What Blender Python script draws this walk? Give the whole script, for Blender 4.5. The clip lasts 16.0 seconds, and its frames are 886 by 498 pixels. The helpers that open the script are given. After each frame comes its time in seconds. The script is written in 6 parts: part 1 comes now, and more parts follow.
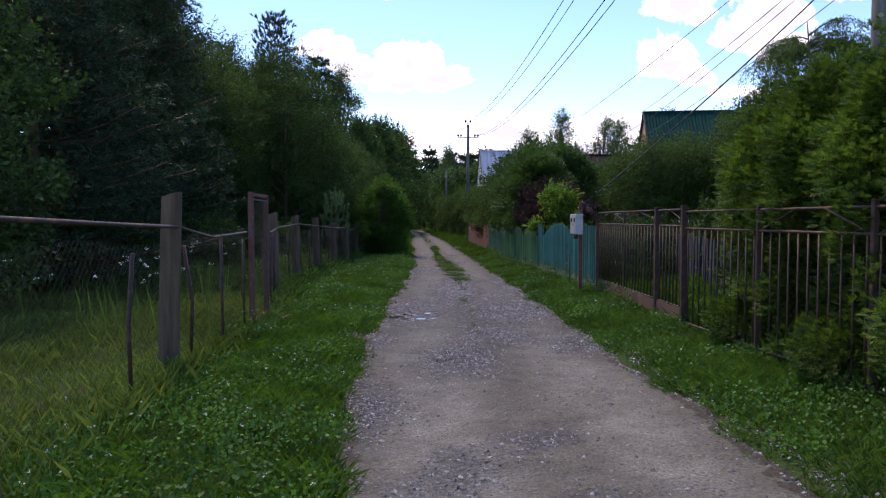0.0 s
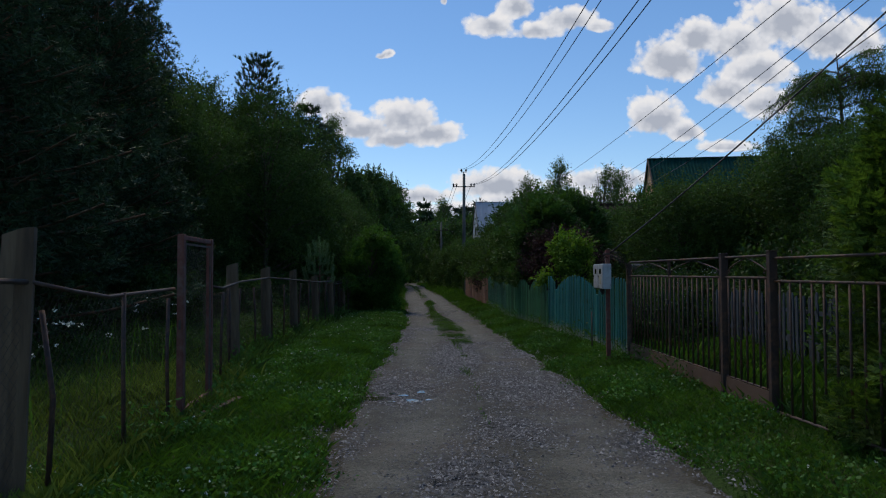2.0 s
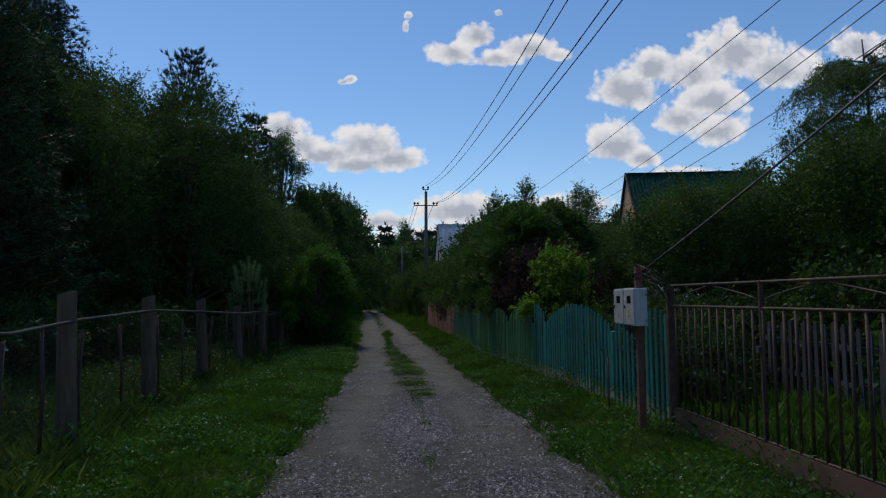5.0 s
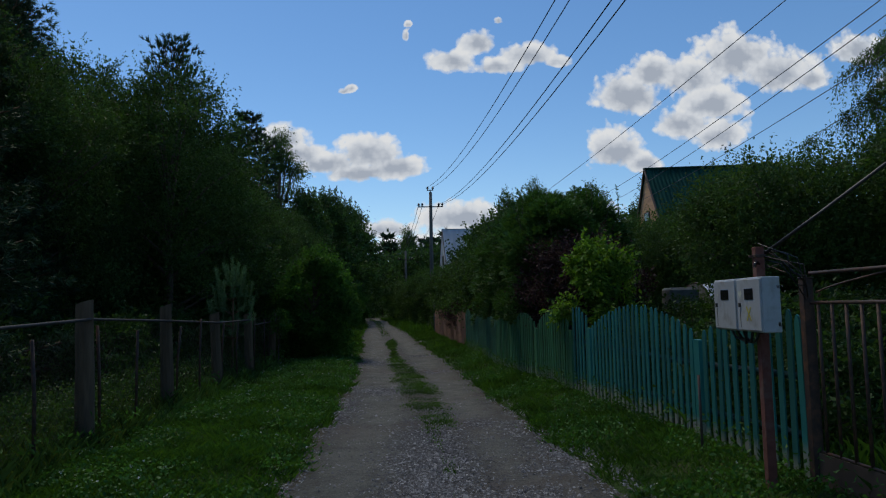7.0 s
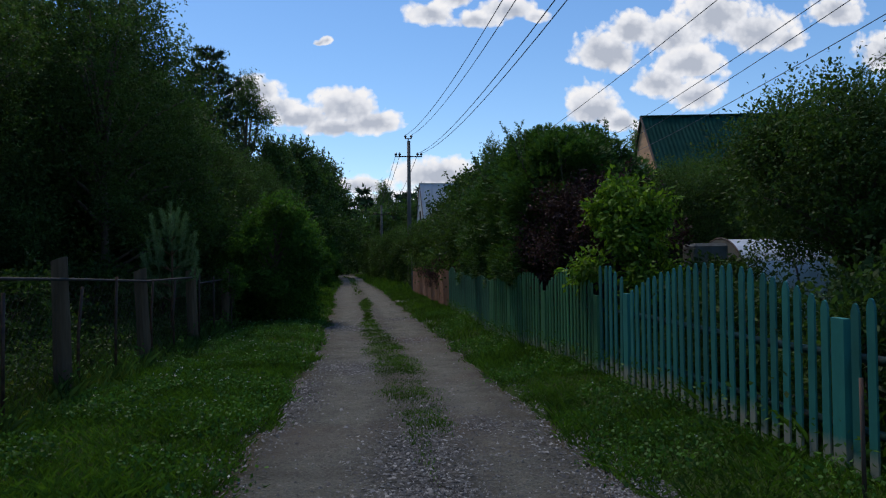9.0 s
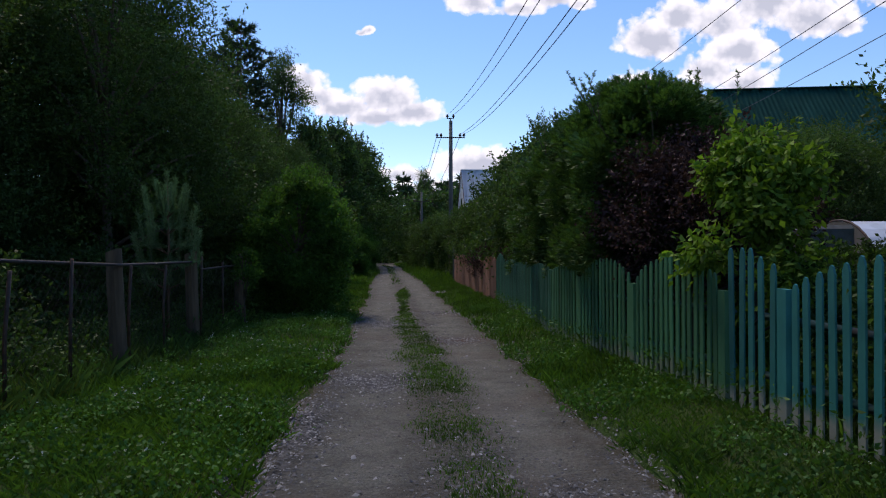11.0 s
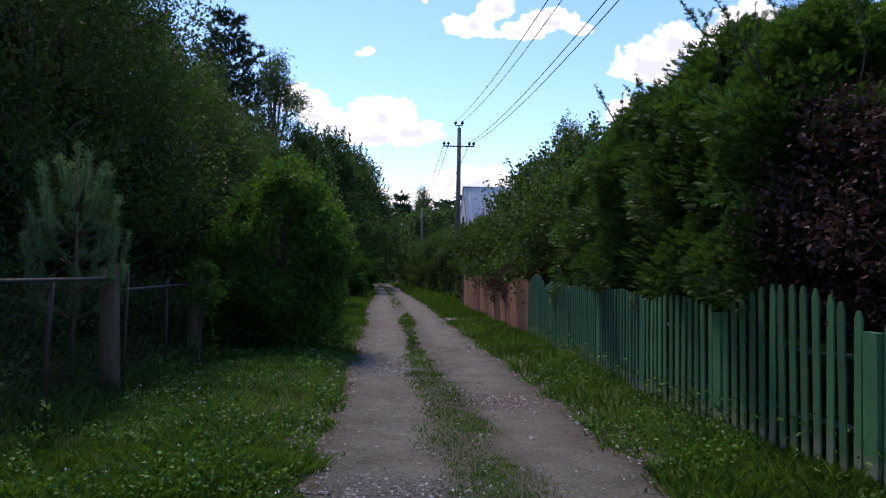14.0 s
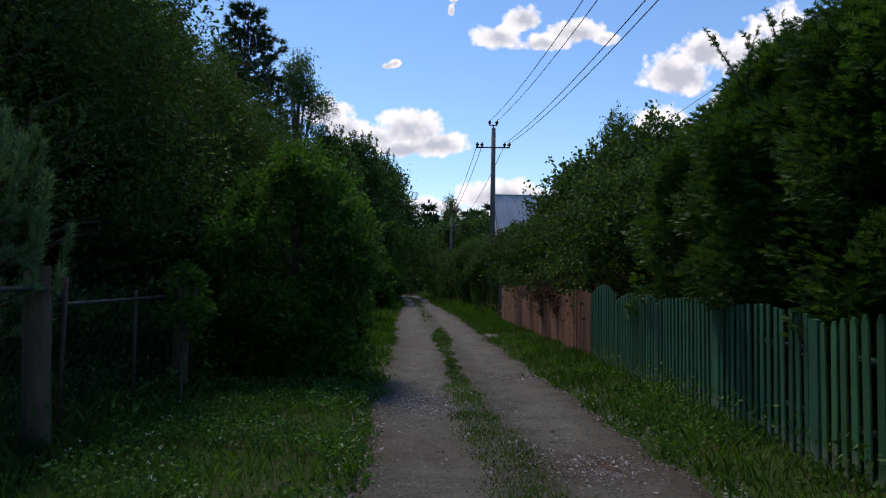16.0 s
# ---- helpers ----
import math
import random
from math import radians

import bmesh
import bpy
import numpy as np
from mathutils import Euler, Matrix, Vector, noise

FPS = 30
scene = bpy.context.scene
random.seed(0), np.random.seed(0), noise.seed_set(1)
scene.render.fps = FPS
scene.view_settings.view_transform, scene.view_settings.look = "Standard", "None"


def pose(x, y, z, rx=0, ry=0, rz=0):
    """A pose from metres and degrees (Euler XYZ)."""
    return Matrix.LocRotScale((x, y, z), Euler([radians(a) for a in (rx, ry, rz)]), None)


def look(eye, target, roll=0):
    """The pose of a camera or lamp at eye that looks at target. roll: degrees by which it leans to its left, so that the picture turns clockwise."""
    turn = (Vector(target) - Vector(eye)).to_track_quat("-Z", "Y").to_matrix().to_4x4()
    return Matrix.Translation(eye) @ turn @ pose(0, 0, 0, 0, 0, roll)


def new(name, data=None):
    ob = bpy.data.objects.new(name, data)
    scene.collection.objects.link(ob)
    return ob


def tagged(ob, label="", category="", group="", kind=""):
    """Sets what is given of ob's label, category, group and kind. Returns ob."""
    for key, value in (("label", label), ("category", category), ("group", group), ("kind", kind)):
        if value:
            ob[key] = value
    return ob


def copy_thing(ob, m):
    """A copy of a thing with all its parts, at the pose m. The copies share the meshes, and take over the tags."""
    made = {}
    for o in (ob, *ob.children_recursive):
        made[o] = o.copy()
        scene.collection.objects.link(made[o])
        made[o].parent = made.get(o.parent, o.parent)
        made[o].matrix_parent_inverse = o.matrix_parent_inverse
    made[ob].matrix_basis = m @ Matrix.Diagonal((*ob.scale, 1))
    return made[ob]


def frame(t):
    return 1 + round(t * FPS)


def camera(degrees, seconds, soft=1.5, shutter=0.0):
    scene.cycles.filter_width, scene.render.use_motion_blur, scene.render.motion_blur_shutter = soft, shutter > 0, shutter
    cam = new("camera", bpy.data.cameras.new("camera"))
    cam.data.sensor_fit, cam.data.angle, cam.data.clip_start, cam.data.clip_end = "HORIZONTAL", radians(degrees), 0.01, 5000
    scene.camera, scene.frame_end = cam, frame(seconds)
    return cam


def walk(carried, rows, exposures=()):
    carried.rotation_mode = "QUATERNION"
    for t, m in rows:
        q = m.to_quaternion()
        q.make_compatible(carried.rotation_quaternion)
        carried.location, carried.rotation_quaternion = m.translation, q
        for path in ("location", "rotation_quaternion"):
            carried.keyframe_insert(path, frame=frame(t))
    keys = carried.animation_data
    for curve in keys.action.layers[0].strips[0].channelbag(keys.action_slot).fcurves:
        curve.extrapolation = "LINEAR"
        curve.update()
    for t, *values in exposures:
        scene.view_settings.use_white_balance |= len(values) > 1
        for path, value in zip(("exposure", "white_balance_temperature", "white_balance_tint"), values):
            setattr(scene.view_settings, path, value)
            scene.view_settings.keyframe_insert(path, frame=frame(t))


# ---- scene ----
cam = camera(65.3, 16.0, soft=1.15)
PATH = [
    (0, (0.482, 0.339, 1.625), (0.364, 2.334, 1.539), 0.0),
    (0.5, (0.449, 0.987, 1.639), (0.329, 2.983, 1.622), -0.2),
    (1, (0.363, 1.762, 1.661), (0.237, 3.757, 1.715), 0.3),
    (1.5, (0.372, 2.284, 1.585), (0.277, 4.28, 1.653), -0.1),
    (2, (0.287, 2.94, 1.598), (0.185, 4.936, 1.666), -0.2),
    (2.5, (0.223, 3.542, 1.607), (0.147, 5.538, 1.691), -1.2),
    (3, (0.182, 4.268, 1.624), (0.065, 6.262, 1.715), -2.1),
    (3.5, (0.15, 4.92, 1.655), (0.05, 6.916, 1.73), -1.9),
    (4, (0.222, 5.621, 1.675), (0.152, 7.618, 1.759), -1.0),
    (4.5, (0.213, 6.31, 1.691), (0.218, 8.307, 1.799), -0.9),
    (4.7, (0.234, 6.567, 1.676), (0.241, 8.562, 1.816), -0.6),
    (6.8, (0.002, 9.185, 1.603), (0.005, 11.18, 1.741), -0.7),
    (7, (-0.009, 9.43, 1.575), (-0.009, 11.424, 1.737), -1.3),
    (7.5, (-0.09, 10.083, 1.584), (-0.113, 12.077, 1.729), -1.4),
    (8, (-0.127, 10.708, 1.551), (-0.053, 12.706, 1.598), -1.2),
    (8.5, (-0.131, 11.483, 1.56), (-0.041, 13.481, 1.576), -1.2),
    (9, (-0.172, 12.155, 1.569), (-0.104, 14.153, 1.606), -0.8),
    (9.5, (-0.116, 12.764, 1.523), (-0.063, 14.763, 1.491), -1.1),
    (9.7, (-0.12, 12.987, 1.534), (-0.112, 14.987, 1.48), -1.7),
    (11.8, (-0.439, 15.756, 1.399), (-0.533, 17.753, 1.442), 0.8),
    (12, (-0.495, 15.992, 1.387), (-0.62, 17.988, 1.431), 0.6),
    (12.5, (-0.654, 16.532, 1.417), (-0.789, 18.527, 1.461), 0.2),
    (13, (-0.745, 17.179, 1.436), (-0.836, 19.176, 1.494), 0.2),
    (13.5, (-0.861, 17.73, 1.432), (-0.903, 19.729, 1.487), 0.9),
    (14, (-0.873, 18.388, 1.438), (-0.908, 20.387, 1.507), 0.7),
    (14.5, (-1.015, 19.046, 1.494), (-1.063, 21.042, 1.613), 0.4),
    (15, (-1.081, 19.658, 1.489), (-1.164, 21.649, 1.657), 0.3),
    (15.5, (-1.19, 20.169, 1.428), (-1.326, 22.16, 1.571), 1.0),
    (16, (-1.238, 20.775, 1.408), (-1.35, 22.77, 1.508), 0.7),
]
EXPOSURES = [(0, 0.88, 6750, 31), (1, 0.32, 6650, 23), (1.5, -0.05, 6450, 13), (2, -0.28, 6500, 12), (4, -0.33, 6550, 14), (7, -0.45, 6350, 9), (8, -0.28, 6400, 10), (8.5, -0.1, 6600, 12), (9, -0.12, 6450, 12), (9.6, -0.18, 6500, 12),
             (12, 0.55, 6600, 27), (14.4, 0.74, 6600, 28), (15, 0.32, 6550, 20), (16, 0.1, 6700, 17)]
walk(cam, [(t, look(eye, to, roll)) for t, eye, to, roll in PATH], EXPOSURES)

# ---- world, sun ----
world = bpy.data.worlds.new("world")
scene.world = world
world.use_nodes = True
wn = world.node_tree.nodes
sky = wn.new("ShaderNodeTexSky")
sky.sky_type, sky.sun_disc = "NISHITA", False
SUN_EL, SUN_AZ = radians(58), radians(-30)
sky.sun_elevation, sky.sun_rotation = SUN_EL, SUN_AZ
sky.air_density, sky.dust_density, sky.ozone_density = 1.0, 0.1, 2.8
deep = wn.new("ShaderNodeHueSaturation")
deep.inputs["Saturation"].default_value = 1.17
world.node_tree.links.new(sky.outputs[0], deep.inputs["Color"])
world.node_tree.links.new(deep.outputs[0], wn["Background"].inputs["Color"])
wn["Background"].inputs["Strength"].default_value = 0.15
sun_dir = Vector((math.sin(SUN_AZ) * math.cos(SUN_EL), math.cos(SUN_AZ) * math.cos(SUN_EL), math.sin(SUN_EL)))
sun = new("sun", bpy.data.lights.new("sun", "SUN"))
sun.data.energy, sun.data.angle, sun.data.color = 1.95, radians(14), (1.0, 0.90, 0.73)
sun.matrix_world = look(sun_dir * 60, (0, 0, 0))

# ---- materials ----


def nodes_of(name):
    m = bpy.data.materials.new(name)
    m.use_nodes = True
    nt = m.node_tree
    return m, nt, nt.nodes["Principled BSDF"]


def ramp(nt, source, stops):
    r = nt.nodes.new("ShaderNodeValToRGB")
    el = r.color_ramp.elements
    while len(el) < len(stops):
        el.new(0.5)
    for e, (p, c) in zip(el, stops):
        e.position, e.color = p, (*c, 1)
    nt.links.new(source, r.inputs[0])
    return r.outputs[0]


def noise_of(nt, scale, detail=4, rough=0.55, stretch=None, coord="Object"):
    tc = nt.nodes.new("ShaderNodeTexCoord")
    n = nt.nodes.new("ShaderNodeTexNoise")
    n.inputs["Scale"].default_value, n.inputs["Detail"].default_value, n.inputs["Roughness"].default_value = scale, detail, rough
    out = tc.outputs[coord]
    if stretch:
        mp = nt.nodes.new("ShaderNodeMapping")
        mp.inputs["Scale"].default_value = stretch
        nt.links.new(out, mp.inputs[0])
        out = mp.outputs[0]
    nt.links.new(out, n.inputs["Vector"])
    return n.outputs["Fac"]


def mixc(nt, fac, a, b, mode="MIX"):
    m = nt.nodes.new("ShaderNodeMix")
    m.data_type, m.blend_type = "RGBA", mode
    for sock, v in ((m.inputs[0], fac), (m.inputs[6], a), (m.inputs[7], b)):
        if isinstance(v, (int, float)):
            sock.default_value = v
        elif isinstance(v, tuple):
            sock.default_value = (*v, 1)
        else:
            nt.links.new(v, sock)
    return m.outputs[2]


def bump(nt, bsdf, height, strength, dist):
    b = nt.nodes.new("ShaderNodeBump")
    b.inputs["Strength"].default_value, b.inputs["Distance"].default_value = strength, dist
    nt.links.new(height, b.inputs["Height"])
    nt.links.new(b.outputs[0], bsdf.inputs["Normal"])


def surface(name, dark, light, scale=6.0, rough=0.8, metal=0.0, stain=None, stain_scale=1.2, stretch=None, relief=0.003, vary=0.0, stain_at=(0.5, 0.68)):
    """Two tones by fine noise, a stain colour by coarse noise, a relief, and a shift of value from object to object."""
    m, nt, b = nodes_of(name)
    n = noise_of(nt, scale, 6, 0.6, stretch)
    c = ramp(nt, n, [(0.3, dark), (0.7, light)])
    if stain:
        f = ramp(nt, noise_of(nt, stain_scale, 5, 0.65, stretch), [(stain_at[0], (0, 0, 0)), (stain_at[1], (1, 1, 1))])
        c = mixc(nt, f, c, stain)
    if vary:
        info = nt.nodes.new("ShaderNodeObjectInfo")
        v = nt.nodes.new("ShaderNodeMapRange")
        v.inputs[3].default_value, v.inputs[4].default_value = 1 - vary, 1 + vary
        nt.links.new(info.outputs["Random"], v.inputs[0])
        h = nt.nodes.new("ShaderNodeHueSaturation")
        nt.links.new(v.outputs[0], h.inputs["Value"])
        nt.links.new(c, h.inputs["Color"])
        c = h.outputs[0]
    nt.links.new(c, b.inputs["Base Color"])
    b.inputs["Roughness"].default_value, b.inputs["Metallic"].default_value = rough, metal
    if relief:
        bump(nt, b, noise_of(nt, scale * 3, 5, 0.7, stretch), 0.6, relief)
    return m


def leafy(name, dark, light, rough=0.6, through_light=0.35, patch=0.9, sheen=0.18):
    """Leaves: colour from leaf to leaf and limb to limb, partly painted clump shading, with light passing through."""
    m, nt, b = nodes_of(name)
    g = nt.nodes.new("ShaderNodeNewGeometry")
    c1 = ramp(nt, g.outputs["Random Per Island"], [(0.0, dark), (1.0, light)])
    # clump tone: plant colour, plus lit and shaded limbs put into the colour
    n = ramp(nt, noise_of(nt, patch, 3), [(0.34, (0.62, 0.63, 0.64)), (0.66, (1.26, 1.25, 1.15))])
    c = mixc(nt, 1.0, c1, n, "MULTIPLY")
    nt.links.new(c, b.inputs["Base Color"])
    b.inputs["Roughness"].default_value = rough
    b.inputs["Specular IOR Level"].default_value = sheen
    t = nt.nodes.new("ShaderNodeBsdfTranslucent")
    nt.links.new(mixc(nt, 1.0, c, (1.15, 1.3, 0.55), "MULTIPLY"), t.inputs["Color"])
    mx = nt.nodes.new("ShaderNodeMixShader")
    mx.inputs[0].default_value = through_light
    nt.links.new(b.outputs[0], mx.inputs[1])
    nt.links.new(t.outputs[0], mx.inputs[2])
    nt.links.new(mx.outputs[0], nt.nodes["Material Output"].inputs["Surface"])
    return m


M_PINE = leafy("pine_needles", (0.026, 0.052, 0.028), (0.058, 0.105, 0.05), through_light=0.1)
M_PINE_PALE = leafy("young_pine_needles", (0.08, 0.16, 0.08), (0.20, 0.32, 0.16), through_light=0.25)
M_LEAF = leafy("dark_leaves", (0.03, 0.062, 0.018), (0.08, 0.148, 0.042))
M_LEAF_MID = leafy("garden_leaves", (0.036, 0.072, 0.02), (0.09, 0.155, 0.044))
M_LEAF_BRIGHT = leafy("bush_leaves", (0.034, 0.09, 0.018), (0.095, 0.205, 0.038), through_light=0.45)
M_LIME = leafy("lime_leaves", (0.06, 0.13, 0.016), (0.20, 0.33, 0.04), through_light=0.4)
M_PURPLE = leafy("purple_leaves", (0.034, 0.019, 0.022), (0.11, 0.057, 0.06), through_light=0.15, sheen=0.12)
M_THUJA = leafy("thuja_sprays", (0.038, 0.084, 0.018), (0.135, 0.215, 0.042), through_light=0.3)
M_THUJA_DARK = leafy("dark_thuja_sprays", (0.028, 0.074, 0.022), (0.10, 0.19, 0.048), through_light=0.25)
M_BIRCH = leafy("birch_leaves", (0.045, 0.085, 0.025), (0.11, 0.17, 0.055), through_light=0.4)
M_GRASS = leafy("grass_blades", (0.038, 0.09, 0.012), (0.10, 0.195, 0.030), through_light=0.35, patch=0.9)
M_MEADOW = leafy("meadow_blades", (0.065, 0.105, 0.02), (0.19, 0.235, 0.06), through_light=0.35, patch=0.5)
M_CLOVER = leafy("clover_leaves", (0.045, 0.115, 0.022), (0.10, 0.22, 0.05), through_light=0.3, patch=1.2)
M_FLOWER = surface("white_petals", (0.55, 0.55, 0.42), (0.72, 0.72, 0.6), 30, relief=0)
M_BARK = surface("bark", (0.05, 0.038, 0.028), (0.13, 0.105, 0.08), 9, 0.95, stretch=(1, 1, 0.25), relief=0.012)
M_PINEBARK = surface("pine_bark", (0.06, 0.035, 0.02), (0.2, 0.11, 0.06), 8, 0.95, stretch=(1, 1, 0.3), relief=0.012)


def painted(name, dark, light, worn):
    """Old paint on a board one metre high: streaks, chips, and bare grey-cream wood at its foot."""
    m = surface(name, dark, light, 7, 0.55, stain=tuple(0.5 * (p + q) for p, q in zip(light, worn)), stain_scale=4, stretch=(1, 1, 0.3), vary=0.28, relief=0.0015, stain_at=(0.58, 0.72))
    nt = m.node_tree
    bs = nt.nodes["Principled BSDF"]
    was = bs.inputs["Base Color"].links[0].from_socket
    tc, sp = nt.nodes.new("ShaderNodeTexCoord"), nt.nodes.new("ShaderNodeSeparateXYZ")
    nt.links.new(tc.outputs["Object"], sp.inputs[0])
    add = nt.nodes.new("ShaderNodeMath")
    add.operation = "SUBTRACT"
    sc = nt.nodes.new("ShaderNodeMath")
    sc.operation = "MULTIPLY"
    sc.inputs[1].default_value = 0.11
    info = nt.nodes.new("ShaderNodeObjectInfo")
    ad2 = nt.nodes.new("ShaderNodeMath")
    ad2.operation = "ADD"
    nt.links.new(noise_of(nt, 22, 4, 0.7, (1, 1, 0.4)), ad2.inputs[0])
    nt.links.new(info.outputs["Random"], ad2.inputs[1])
    nt.links.new(ad2.outputs[0], sc.inputs[0])
    nt.links.new(sp.outputs["Z"], add.inputs[0])
    nt.links.new(sc.outputs[0], add.inputs[1])
    f = ramp(nt, add.outputs[0], [(0.0, (0.85, 0.85, 0.85)), (0.08, (0, 0, 0))])
    nt.links.new(mixc(nt, f, was, worn), bs.inputs["Base Color"])
    return m


M_TEAL = painted("teal_paint", (0.014, 0.128, 0.112), (0.028, 0.195, 0.172), (0.30, 0.29, 0.24))
M_GREEN = painted("green_paint", (0.036, 0.14, 0.06), (0.072, 0.22, 0.10), (0.20, 0.23, 0.16))
M_SEAGREEN = painted("sea_green_paint", (0.022, 0.115, 0.07), (0.045, 0.18, 0.11), (0.15, 0.20, 0.16))
M_SALMON = surface("weathered_salmon_boards", (0.24, 0.11, 0.068), (0.38, 0.19, 0.12), 5, 0.85, stain=(0.13, 0.085, 0.06), stain_scale=2, stretch=(1, 1, 0.25), vary=0.2, relief=0.003)
M_YARDWOOD = surface("bluish_grey_boards", (0.03, 0.035, 0.042), (0.065, 0.078, 0.09), 8, 0.9, stain=(0.04, 0.035, 0.03), stain_scale=3, vary=0.3, relief=0.003)
M_GREYWOOD = surface("grey_weathered_wood", (0.085, 0.054, 0.032), (0.21, 0.14, 0.085), 8, 1.0, stain=(0.035, 0.024, 0.018), stain_scale=3, stretch=(1, 1, 0.12), vary=0.12, relief=0.006)
M_RUST = surface("rusty_brown_iron", (0.034, 0.02, 0.015), (0.066, 0.036, 0.026), 14, 0.7, 0.0, stain=(0.16, 0.07, 0.035), stain_scale=6, vary=0.12, relief=0.001)
# rail timber coloured dark to stand for shade in the gaps between pickets
M_RAILWOOD = surface("shaded_rail_timber", (0.012, 0.05, 0.04), (0.025, 0.08, 0.065), 8, 0.9, stain=(0.05, 0.04, 0.03), stain_scale=3, relief=0.002)
M_REDIRON = surface("old_red_brown_paint", (0.11, 0.035, 0.025), (0.19, 0.064, 0.045), 10, 0.85, 0.0, stain=(0.15, 0.10, 0.08), stain_scale=5, relief=0.001)
M_GATEPLATE = surface("brown_painted_plate", (0.12, 0.07, 0.05), (0.17, 0.10, 0.072), 3, 0.6, 0.0, stain=(0.14, 0.09, 0.06), stain_scale=3, relief=0.001)
M_WIRE = surface("galvanised_wire", (0.035, 0.026, 0.02), (0.08, 0.06, 0.048), 20, 0.8, 0.0, relief=0)
M_PIPE = surface("worn_pipe", (0.045, 0.03, 0.024), (0.10, 0.07, 0.058), 12, 0.75, 0.0, stain=(0.1, 0.04, 0.025), stain_scale=5, relief=0.001)
M_BOX = surface("grey_enamel", (0.42, 0.43, 0.43), (0.5, 0.51, 0.51), 4, 0.45, stain=(0.34, 0.33, 0.30), stain_scale=7, relief=0.0005)
M_BLACK = surface("black_rubber", (0.012, 0.012, 0.012), (0.03, 0.03, 0.03), 20, 0.5, relief=0)
M_GLASSDARK = surface("dark_window", (0.012, 0.012, 0.014), (0.02, 0.02, 0.022), 3, 0.1, relief=0)
M_YELLOW = surface("yellow_chalk", (0.5, 0.42, 0.06), (0.55, 0.46, 0.08), 40, 0.9, relief=0)
M_POLE = surface("weathered_pole_timber", (0.10, 0.085, 0.07), (0.2, 0.18, 0.155), 6, 0.9, stain=(0.07, 0.055, 0.045), stain_scale=2, stretch=(1, 1, 0.1), relief=0.006)
M_IRON = surface("dark_iron", (0.025, 0.02, 0.018), (0.06, 0.05, 0.045), 14, 0.85, 0.0, relief=0.0005)
M_CERAMIC = surface("brown_glazed_ceramic", (0.03, 0.018, 0.012), (0.06, 0.03, 0.02), 5, 0.2, relief=0)
M_ROOFGREEN = surface("green_roof_sheet", (0.006, 0.075, 0.06), (0.012, 0.10, 0.08), 1.5, 0.85, stain=(0.015, 0.11, 0.09), stain_scale=0.6, relief=0)
M_ROOFGREEN.node_tree.nodes["Principled BSDF"].inputs["Specular IOR Level"].default_value = 0.15
M_ROOFBROWN = surface("brown_roof_sheet", (0.035, 0.014, 0.011), (0.05, 0.022, 0.017), 2, 0.85, stain=(0.06, 0.03, 0.02), relief=0)
M_ROOFPALE = surface("pale_blue_roof_sheet", (0.6, 0.64, 0.7), (0.7, 0.74, 0.8), 0.8, 0.4, stain=(0.52, 0.56, 0.64), stain_scale=0.4, relief=0)
M_WALLWOOD = surface("orange_log_wall", (0.50, 0.25, 0.10), (0.68, 0.38, 0.17), 5, 0.75, stain=(0.33, 0.17, 0.08), stretch=(0.3, 0.3, 3), relief=0.004)
M_WALLPALE = surface("pale_render", (0.45, 0.44, 0.42), (0.55, 0.54, 0.52), 2, 0.9, stain=(0.38, 0.36, 0.33), relief=0.002)
M_TRIM = surface("brown_trim", (0.09, 0.05, 0.03), (0.14, 0.08, 0.05), 6, 0.7, relief=0)
M_POLY = surface("milky_polycarbonate", (0.7, 0.74, 0.8), (0.8, 0.83, 0.87), 2, 0.3, stain=(0.5, 0.55, 0.55), relief=0)
M_CONCRETE = surface("concrete", (0.12, 0.115, 0.10), (0.2, 0.195, 0.18), 6, 0.9, stain=(0.14, 0.14, 0.11), stain_scale=2, relief=0.004)
M_STONE = surface("gravel_stones", (0.19, 0.18, 0.165), (0.40, 0.39, 0.37), 0.8, 0.85, relief=0)
_g = M_STONE.node_tree
_r = _g.nodes.new("ShaderNodeNewGeometry")
_c = ramp(_g, _r.outputs["Random Per Island"], [(0.0, (0.06, 0.06, 0.062)), (0.45, (0.10, 0.10, 0.105)), (0.8, (0.20, 0.20, 0.202)), (1.0, (0.33, 0.328, 0.322))])
_g.links.new(_c, _g.nodes["Principled BSDF"].inputs["Base Color"])


def ground_material():
    m, nt, b = nodes_of("turf")
    n1 = noise_of(nt, 1.3, 6, 0.65)
    n2 = noise_of(nt, 22, 5, 0.7)
    green = ramp(nt, n2, [(0.3, (0.018, 0.035, 0.008)), (0.7, (0.055, 0.095, 0.022))])
    soil = ramp(nt, n2, [(0.3, (0.05, 0.038, 0.024)), (0.7, (0.11, 0.085, 0.055))])
    f = ramp(nt, n1, [(0.52, (0, 0, 0)), (0.7, (0.7, 0.7, 0.7))])
    nt.links.new(mixc(nt, f, green, soil), b.inputs["Base Color"])
    b.inputs["Roughness"].default_value = 1.0
    b.inputs["Specular IOR Level"].default_value = 0.1
    bump(nt, b, n2, 1.0, 0.03)
    return m


